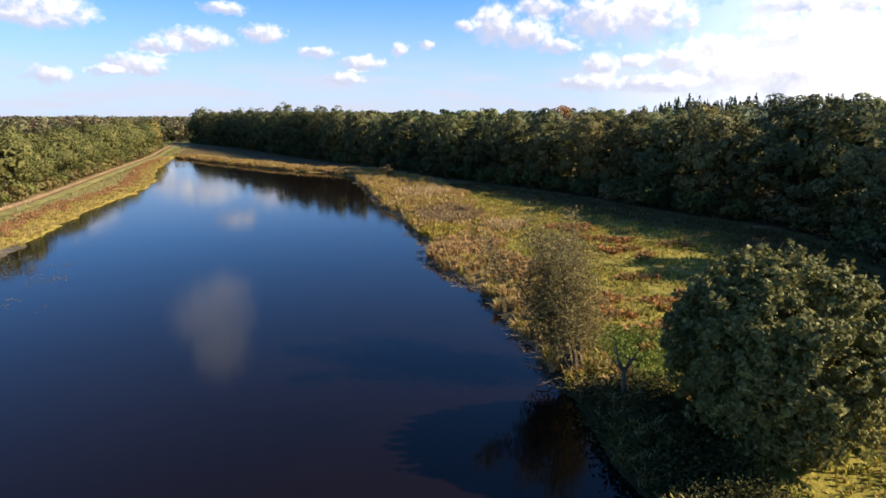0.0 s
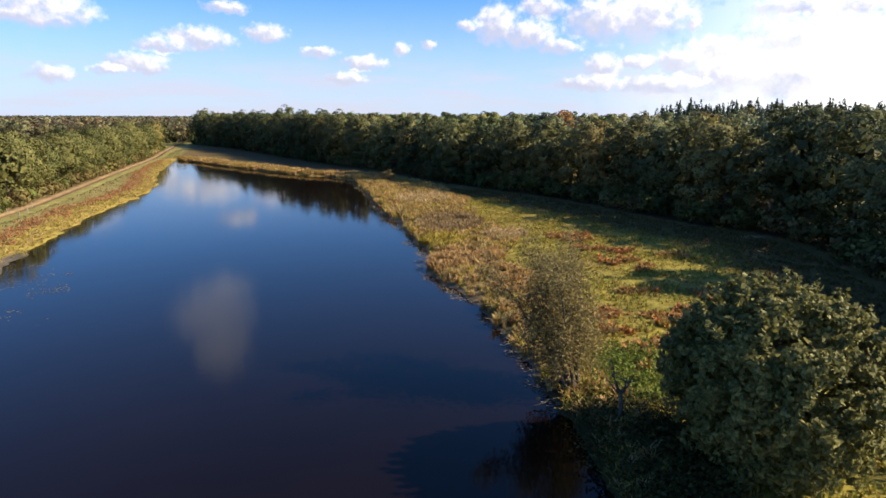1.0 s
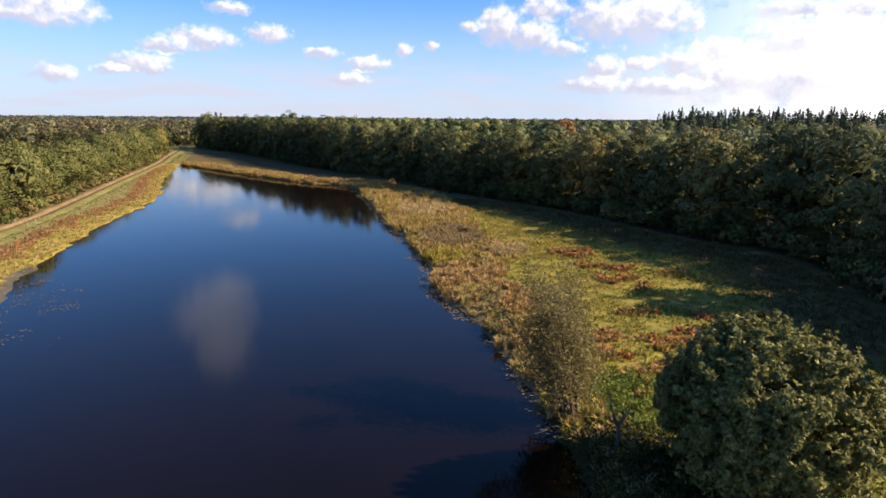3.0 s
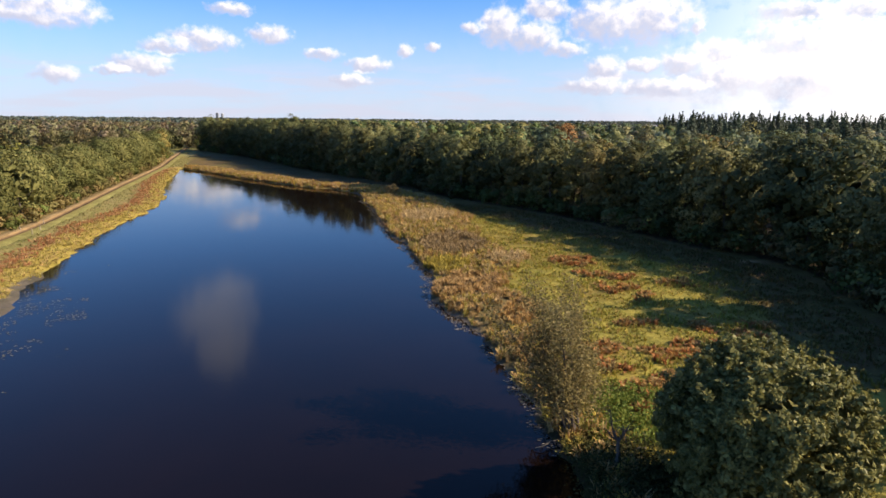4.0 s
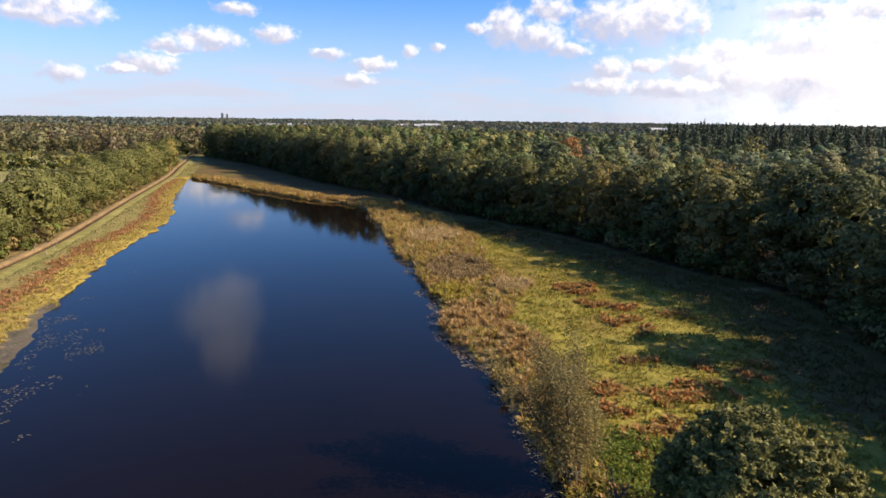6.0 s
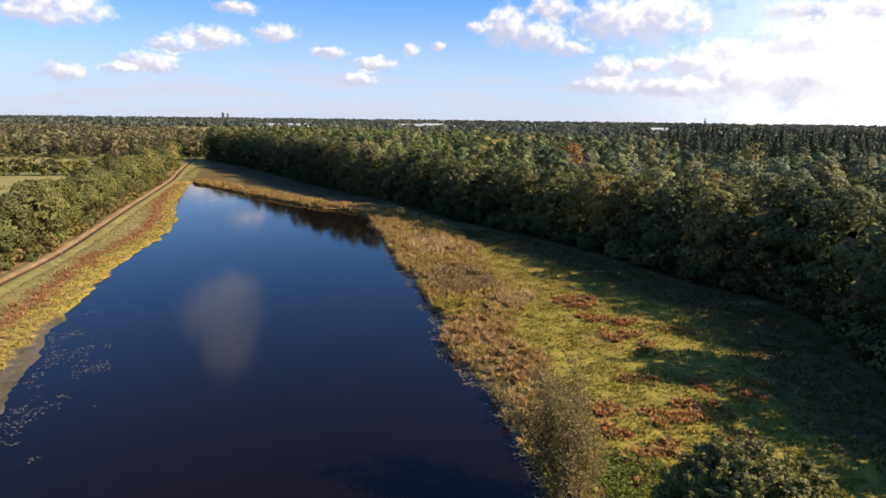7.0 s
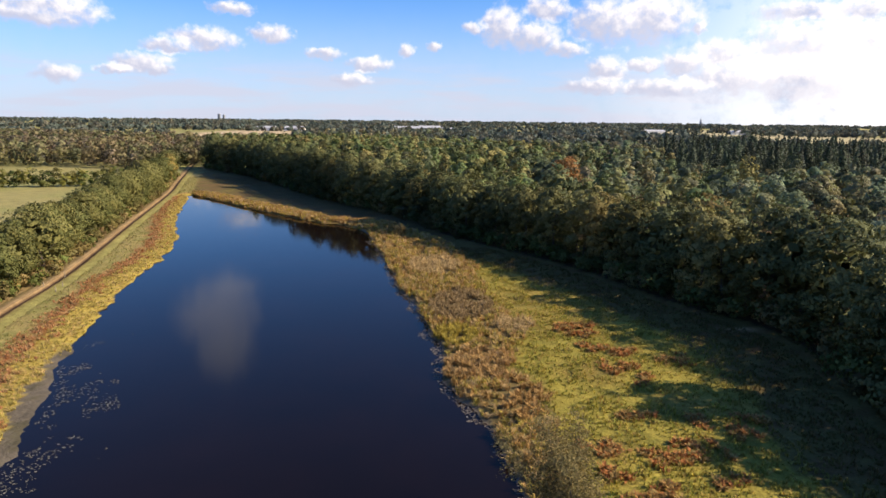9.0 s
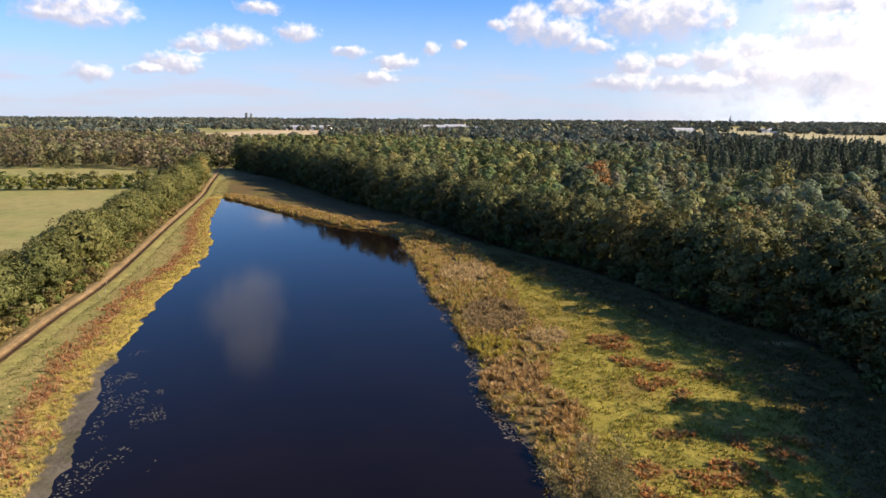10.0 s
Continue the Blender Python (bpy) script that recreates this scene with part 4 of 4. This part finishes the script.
# the ditch-side bank: yellow fringe, rust band, tufted grass
q, rs = sample(-100, -36, 40, 232, 60000, 39)
d = land(q)
ok = is_left(q) & (d > 0.2 + 1.4 * (1 - step(q[:, 1], 60, 76))) & (d < 8.2)
q, d = q[ok], d[ok]
n = fnoise(q[:, 0] * 0.3, q[:, 1] * 0.3, 12)
band = (d + (n - 0.5) * 2.2) * (1 + 0.3 * step(q[:, 1], 100, 150))
ok = (band < 4.6) | ((band < 6.6) & (rs.rand(len(q)) < 0.9)) | ((band < 7.6) & (rs.rand(len(q)) < 0.25))
q, d, band, n = q[ok], d[ok], band[ok], n[ok]
yellow = (band < 4.6) & ~((fnoise(q[:, 0] * 0.8, q[:, 1] * 0.8, 57) > 0.62) & (band > 2.2))
tone = np.where(yellow[:, None], pick(rs, len(q), [(0.40, 0.32, 0.09), (0.36, 0.295, 0.075), (0.42, 0.30, 0.12)]), pick(rs, len(q), [(0.38, 0.18, 0.08), (0.40, 0.25, 0.12), (0.33, 0.155, 0.07), (0.28, 0.22, 0.08), (0.36, 0.19, 0.085)]))
tufts("bank_sedge", "yellow sedge and rusty herbs along the bank", q, np.where(yellow, 0.12, 0.25) + 0.3 * rs.rand(len(q)), 0.35 + 0.35 * rs.rand(len(q)), 10, tone, 0.032, 40, "sedge")

q, rs = sample(-135, -42, 44, 300, 60000, 55)
e = q[:, 0] - ditch_x(q[:, 1])
d = land(q)
ok = is_left(q) & (d > 5.5) & (((e > 0.8) & (rs.rand(len(q)) < 0.8)) | ((e < -0.7) & (e > -4.2)))
q, e = q[ok], e[ok]
tone = np.where((e > 0.8)[:, None], pick(rs, len(q), [(0.23, 0.225, 0.07), (0.27, 0.235, 0.085), (0.20, 0.20, 0.06), (0.30, 0.235, 0.10)]), pick(rs, len(q), [(0.36, 0.26, 0.14), (0.29, 0.20, 0.10), (0.40, 0.30, 0.16), (0.22, 0.18, 0.07)]))
tufts("bank_grass", "short tufted bank grass and dry straw beside the ditch", q, np.where(e > 0.8, 0.06, 0.12) + 0.16 * rs.rand(len(q)), 0.25 + 0.3 * rs.rand(len(q)), 5, tone, 0.06, 56)

q, rs = sample(-135, -50, 40, 300, 60000, 57)
e = q[:, 0] - ditch_x(q[:, 1])
rag = 0.8 * fnoise(q[:, 0] * 0.6, q[:, 1] * 0.6, 63)
q = q[((e < -0.6) & (e > -1.5 - rag)) | ((e > 0.6) & (e < 0.7 + rag))]
tufts("ditch_straw", "dry straw-coloured grass hanging over the ditch", q, 0.16 + 0.26 * rs.rand(len(q)), 0.4 + 0.35 * rs.rand(len(q)), 8, pick(rs, len(q), [(0.44, 0.33, 0.18), (0.36, 0.25, 0.12), (0.30, 0.21, 0.10), (0.48, 0.37, 0.21)]), 0.06, 58)


def pads(name, label, q, sizes, mat, seed):
    """Flat ragged leaves floating on the water."""
    rng = np.random.RandomState(seed)
    a = np.linspace(0, 2 * np.pi, 6, endpoint=False)
    r = np.asarray(sizes)[:, None] * rng.uniform(0.5, 1.2, (len(q), 6))
    z = 0.008 + 0.012 * rng.rand(len(q), 1) + np.zeros((1, 6))
    v = np.stack([q[:, :1] + r * np.cos(a), q[:, 1:] + 0.8 * r * np.sin(a), z], -1).reshape(-1, 3)
    me = mesh_of(name, v, np.arange(len(v)).reshape(-1, 6), mat)
    return tagged(new(name, me), label, "water plants", kind="stuff")


DRIFT = foliage("drifted_leaves", (0.085, 0.076, 0.064), (0.165, 0.15, 0.125), 0.0, rough=0.9, gloss=0.03)
PAD = foliage("floating_leaves", (0.08, 0.08, 0.065), (0.13, 0.125, 0.105), 0.0, rough=0.9, gloss=0.03)
q, rs = sample(-58, -30, 30, 92, 30000, 43)
d = land(q)
clump = 0.6 * fnoise(q[:, 0] * 0.3, q[:, 1] * 0.3, 19) + 0.4 * fnoise(q[:, 0] * 1.1, q[:, 1] * 1.1, 29)
ok = is_left(q) & (d < -0.3) & (d > -7) & (rs.rand(len(q)) < 0.55) & (clump > 0.46 + 0.06 * step(q[:, 1], 62, 76) + 0.015 * -d + 0.10 * step(q[:, 1], 72, 86))
q = q[ok]
pads("floating_leaves", "grey-green pondweed leaves floating near the bank", q, 0.04 + 0.09 * rs.rand(len(q)), PAD, 44)
q, rs = sample(-26, 9, 36, 150, 80000, 45)
d = land(q)
ok = ~is_left(q) & (d < 0.3) & (d > 0.1 - 2.2 * fnoise(q[:, 0] * 0.25, q[:, 1] * 0.25, 23) ** 1.2)
q = q[ok]
pads("floating_scum", "grey-brown dead leaves drifted against the sedge shore", q, 0.06 + 0.10 * rs.rand(len(q)), DRIFT, 46)


# ---- plants at the near bank ----
def willow(x, y, lean_x, lean_y):
    """A thin many-stemmed shrub, half bare, that leans to one side."""
    rng = np.random.RandomState(61)
    tree = new("willow_tree")
    stems, tips = [], []
    for k in range(10):
        a = 2 * np.pi * k / 10 + rng.uniform(-0.3, 0.3)
        lean = rng.uniform(0.5, 2.6)
        h = rng.uniform(4.8, 7.4)
        u = np.linspace(0, 1, 6)[:, None]
        p = np.array([math.cos(a), math.sin(a), 0]) * (0.25 + lean * u**1.4) + np.array([0, 0, h]) * u + np.array([lean_x, lean_y, 0]) * u + rng.normal(0, 0.08, (6, 3)) * u - (0, 0, 0.15)
        stems.append(tube(p, 0.075 * (1 - 0.85 * u[:, 0]), 6))
        for s in np.linspace(0.3, 1.0, 10):
            b = np.array([np.interp(s, u[:, 0], p[:, i]) for i in range(3)])
            dr = unit(np.array([math.cos(a), math.sin(a), 0.7]) * 0.6 + rng.normal(0, 0.7, 3))
            ln = rng.uniform(0.6, 1.5) * (1.2 - 0.5 * s)
            w = b + dr * ln * np.linspace(0, 1, 4)[:, None] + np.array([0, 0, 0.15]) * np.linspace(0, 1, 4)[:, None] ** 2
            stems.append(tube(w, 0.018 * np.linspace(1, 0.3, 4), 3))
            tips += [w[1], w[2], w[3]]
    for k in range(10):
        part("stem", mesh_of("stem", *joined(stems[11 * k:11 * k + 11]), BARK, smooth_shade=True), tree)
    c = np.array(tips)
    q = np.repeat(c, 60, 0) + rng.normal(0, 0.34, (len(c) * 60, 3))
    v, f = leaf_quads(rng, q, rng.normal(0, 1, q.shape) + (0, 0, 0.4), 0.07)
    part("crown", mesh_of("crown", v, f, WILLOW_LEAF), tree)
    tagged(tree, "thin half-bare olive-brown willow at the water's edge", "tree")
    tree.matrix_basis = pose(x, y, ground_z(x, y)) @ Matrix.Diagonal((1.22, 1.35, 1.1, 1))


willow(8.1, 37.8, -1.1, 2.6)


def snag(x, y):
    rng = np.random.RandomState(8)
    tree = new("dead_tree")
    u = np.linspace(0, 1, 6)[:, None]
    trunk = np.array([0.15, 0.1, 2.3]) * u + rng.normal(0, 0.05, (6, 3)) * u - (0, 0, 0.2)
    part("trunk", mesh_of("trunk", *tube(trunk, 0.13 * (1.2 - 0.55 * u[:, 0]), 8), PALE_BARK, smooth_shade=True), tree)
    for dx, dy, h in ((-0.7, 0.1, 2.1), (0.85, 0.2, 1.5), (0.2, -0.4, 1.2), (-0.5, 0.5, 1.1), (-0.9, -0.3, 1.0)):
        p = trunk[-1] - (0, 0, 0.25) + np.array([dx, dy, 0]) * u**0.8 + np.array([0, 0, h]) * u + rng.normal(0, 0.07, (6, 3)) * u
        pieces = [tube(p, 0.06 * (1 - 0.8 * u[:, 0]), 6)]
        for _ in range(3):
            j = rng.randint(2, 5)
            t = p[j] + rng.normal(0, 0.35, 3) * u[:4] * 1.6 + (0, 0, 0.35) * u[:4]
            pieces.append(tube(t, 0.03 * np.linspace(1, 0.3, 4), 4))
        part("branch", mesh_of("branch", *joined(pieces), PALE_BARK, smooth_shade=True), tree)
    tagged(tree, "bare grey dead tree with forked branches", "tree")
    tree.matrix_basis = pose(x, y, ground_z(x, y))


snag(9.4, 33.6)


def log(p0, p1, r, label, seed):
    rng = np.random.RandomState(seed)
    u = np.linspace(0, 1, 7)[:, None]
    p = np.array(p0) * (1 - u) + np.array(p1) * u + rng.normal(0, 0.05, (7, 3))
    me = mesh_of("log", *tube(p, r * (1.1 - 0.5 * u[:, 0]) * rng.uniform(0.85, 1.15, 7), 8), PALE_BARK, smooth_shade=True)
    tagged(new("log", me), label, "log")


log((8.7, 33.4, 0.45), (11.4, 35.2, 0.6), 0.11, "pale fallen log under the oak", 4)
log((9.0, 34.3, 0.5), (11.8, 36.0, 0.62), 0.16, "dark fallen trunk lying on the bank", 5)
log((5.6, 36.6, 0.12), (7.5, 37.6, 0.35), 0.04, "crooked pale branch hanging over the water", 6)


def nettles():
    q, rs = sample(7.2, 15.5, 34.5, 46, 520, 51)
    ok = (land(q) > 1.2) & (np.hypot(q[:, 0] - 11.9, q[:, 1] - 40.3) < 4.2)
    q = q[ok]
    z = height(q)
    c = np.repeat(np.column_stack([q, z + 0.3]), 26, 0) + rs.normal(0, 1, (len(q) * 26, 3)) * (0.32, 0.32, 0.2)
    v, f = leaf_quads(rs, c, rs.normal(0, 0.6, c.shape) + (0, 0, 1), 0.10)
    me = mesh_of("nettles", v, f, NETTLE)
    tagged(new("nettles", me), "bright green nettles between willow and oak", "plants", kind="stuff")


NETTLE = foliage("nettle_leaves", (0.09, 0.15, 0.025), (0.19, 0.22, 0.045), 0.3)
nettles()


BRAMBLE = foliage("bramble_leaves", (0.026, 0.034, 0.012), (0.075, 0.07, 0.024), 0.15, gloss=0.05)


def brambles():
    """Dark scrub on the shaded bank below the oak."""
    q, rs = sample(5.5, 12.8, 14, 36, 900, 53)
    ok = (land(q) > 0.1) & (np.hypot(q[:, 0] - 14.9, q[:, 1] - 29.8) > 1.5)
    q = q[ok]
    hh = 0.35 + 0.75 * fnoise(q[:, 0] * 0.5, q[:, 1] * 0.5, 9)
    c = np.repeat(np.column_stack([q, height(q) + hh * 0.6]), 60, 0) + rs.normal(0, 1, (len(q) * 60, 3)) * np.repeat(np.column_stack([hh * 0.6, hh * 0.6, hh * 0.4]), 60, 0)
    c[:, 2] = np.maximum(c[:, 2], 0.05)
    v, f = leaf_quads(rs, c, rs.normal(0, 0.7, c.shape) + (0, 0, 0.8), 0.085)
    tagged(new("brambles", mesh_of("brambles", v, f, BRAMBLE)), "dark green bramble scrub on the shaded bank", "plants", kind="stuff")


brambles()


# ---- far buildings ----
def plain(name, colour, rough=0.7):
    mat, nt, bsdf = material(name)
    n = add(nt, "ShaderNodeTexNoise", Scale=0.4, Detail=4.0)
    co = nt.nodes.new("ShaderNodeTexCoord")
    nt.links.new(co.outputs["Object"], n.inputs["Vector"])
    nt.links.new(mix_rgb(nt, n.outputs["Fac"], tuple(0.8 * c for c in colour), colour), bsdf.inputs["Base Color"])
    bsdf.inputs["Roughness"].default_value = rough
    return mat


WHITE_WALL, GREY_ROOF, TOWER_WALL, WINDOW = plain("white_cladding", (0.75, 0.75, 0.74)), plain("grey_roof", (0.42, 0.43, 0.46)), plain("concrete", (0.2, 0.22, 0.25)), plain("dark_window_glass", (0.05, 0.06, 0.08), 0.2)


def block(x0, x1, y0, y1, z0, z1, mat, name):
    v = [(x, y, z) for x in (x0, x1) for y in (y0, y1) for z in (z0, z1)]
    f = [(0, 1, 3, 2), (4, 6, 7, 5), (0, 4, 5, 1), (2, 3, 7, 6), (1, 5, 7, 3), (0, 2, 6, 4)]
    return mesh_of(name, v, f, mat)


def shed(x, y, w, dp, h, turn):
    """A long low shed: walls, a pitched roof and a row of doors."""
    b = new("shed")
    part("wall", block(-w / 2, w / 2, -dp / 2, dp / 2, 0, h, WHITE_WALL, "wall"), b)
    e, r = dp / 2 + 0.6, h + dp * 0.22
    v = [(-w / 2 - 0.6, -e, h), (w / 2 + 0.6, -e, h), (w / 2 + 0.6, e, h), (-w / 2 - 0.6, e, h), (-w / 2 - 0.6, 0, r), (w / 2 + 0.6, 0, r), (w / 2 + 0.6, 0, r - 0.2), (-w / 2 - 0.6, 0, r - 0.2)]
    part("roof", mesh_of("roof", v, [(0, 1, 5, 4), (2, 3, 4, 5), (1, 2, 6, 5), (3, 0, 4, 7)], GREY_ROOF), b)
    for k in range(3):
        cx = (k - 1) * w * 0.28
        part("door", block(cx - 2.2, cx + 2.2, -dp / 2 - 0.12, -dp / 2 - 0.004, 0, h * 0.75, GREY_ROOF, "door"), b)
    tagged(b, "long white farm shed with a pale roof on the plain", "shed", "far farm sheds")
    b.matrix_basis = pose(x, y, 0.4, 0, 0, turn)


for x, y, w, dp, h, turn in ((-395, 1330, 46, 16, 6, 6), (-335, 1345, 40, 18, 6, -4), (-270, 1350, 30, 14, 5, 8), (-110, 1500, 60, 20, 6, 0), (-60, 1520, 50, 22, 7, 4), (-20, 1490, 34, 14, 5, -6), (430, 1400, 44, 16, 6, 10), (300, 1290, 26, 12, 5, -12), (620, 1420, 40, 16, 6, 4)):
    shed(x, y, w, dp, h, turn)


def tower(x, y, w, h):
    """A far apartment tower with rows of windows."""
    b = new("apartment_tower")
    part("wall", block(-w / 2, w / 2, -9, 9, 0, h, TOWER_WALL, "wall"), b)
    part("roof", block(-w / 2 + 2, w / 2 - 2, -6, 6, h, h + 4, GREY_ROOF, "roof"), b)
    for k in range(int(h / 5)):
        part("window", block(-w / 2 + 1.5, w / 2 - 1.5, -9.2, -9.02, 3 + 5 * k, 5 + 5 * k, WINDOW, "window"), b)
    tagged(b, "grey apartment tower on the horizon", "tower", "far towers")
    b.matrix_basis = pose(x, y, 0.4)


tower(-1450, 3950, 13, 40)
tower(-1425, 3965, 10, 36)


def church(x, y):
    b = new("church")
    part("tower", block(-4, 4, -4, 4, 0, 24, TOWER_WALL, "tower"), b)
    v = [(-4.4, -4.4, 24), (4.4, -4.4, 24), (4.4, 4.4, 24), (-4.4, 4.4, 24), (0, 0, 45)]
    part("spire", mesh_of("spire", v, [(0, 1, 4), (1, 2, 4), (2, 3, 4), (3, 0, 4)], GREY_ROOF), b)
    part("nave", block(4.01, 34, -7, 7, 0, 14, TOWER_WALL, "nave"), b)
    tagged(b, "church with a pointed spire on the horizon", "church")
    b.matrix_basis = pose(x, y, 0.4)


church(1190, 3150)


# ---- single shrubs and posts ----
def shrub(x, y, h, rx, mat, label, seed):
    rng = np.random.RandomState(seed)
    tree = new("shrub")
    stems = []
    for k in range(5):
        a = 2 * np.pi * k / 5
        u = np.linspace(0, 1, 4)[:, None]
        p = np.array([math.cos(a), math.sin(a), 0]) * (0.1 + 0.5 * rx * u) + np.array([0, 0, 0.7 * h]) * u - (0, 0, 0.1)
        stems.append(tube(p, 0.05 * (1 - 0.7 * u[:, 0]), 5))
    part("trunk", mesh_of("trunk", *joined(stems), BARK, smooth_shade=True), tree)
    q, n = crown_points(rng, rx, h * 0.5, h * 0.52, 22, 60, -0.97, 0.35, skirt=0.7)
    part("crown", mesh_of("crown", *leaf_quads(rng, q, n, 0.055 * h, 0.6), mat), tree)
    tagged(tree, label, "shrub")
    tree.matrix_basis = pose(x, y, ground_z(x, y))


DARK_LEAF = foliage("dark_shrub_leaves", (0.03, 0.042, 0.018), (0.055, 0.065, 0.026), 0.15)
OCHRE_LEAF = foliage("ochre_shrub_leaves", (0.20, 0.15, 0.06), (0.30, 0.22, 0.09), 0.25)
shrub(-157.0, 368.0, 7.5, 3.0, DARK_LEAF, "dense dark shrub at the end of the ditch", 71)
shrub(-13.9, 153.5, 3.0, 1.9, OCHRE_LEAF, "ochre shrub among the far sedge", 72)
shrub(-69.5, 70.0, 3.2, 2.4, DARK_LEAF, "low dark shrub in front of the hedgerow", 73)


def post(x, y, h, lean):
    """A weathered fence post with a chamfered top."""
    ob = new("fence_post", mesh_of("fence_post", *tube([(0, 0, -0.3), (0, 0, 0.4), (0, 0, h - 0.05), (0, 0, h), (0, 0, h + 0.01)], [0.075, 0.07, 0.065, 0.045, 0.002], 8), POST_WOOD))
    tagged(ob, "pale weathered wooden fence post beside the ditch", "fence post", "ditch fence posts")
    ob.matrix_basis = pose(x, y, 0.6, lean, -lean, 20)


POSTS = [(-65.2, 99.5, 0.85, 3), (-66.1, 102.8, 0.8, -2), (-68.9, 102.2, 0.9, 4), (-69.5, 109.0, 0.75, -3)]
POST_WOOD = bark("pale_post_wood", (0.18, 0.15, 0.11), (0.34, 0.29, 0.22))
for x, y, h, lean in POSTS:
    post(x, y, h, lean)
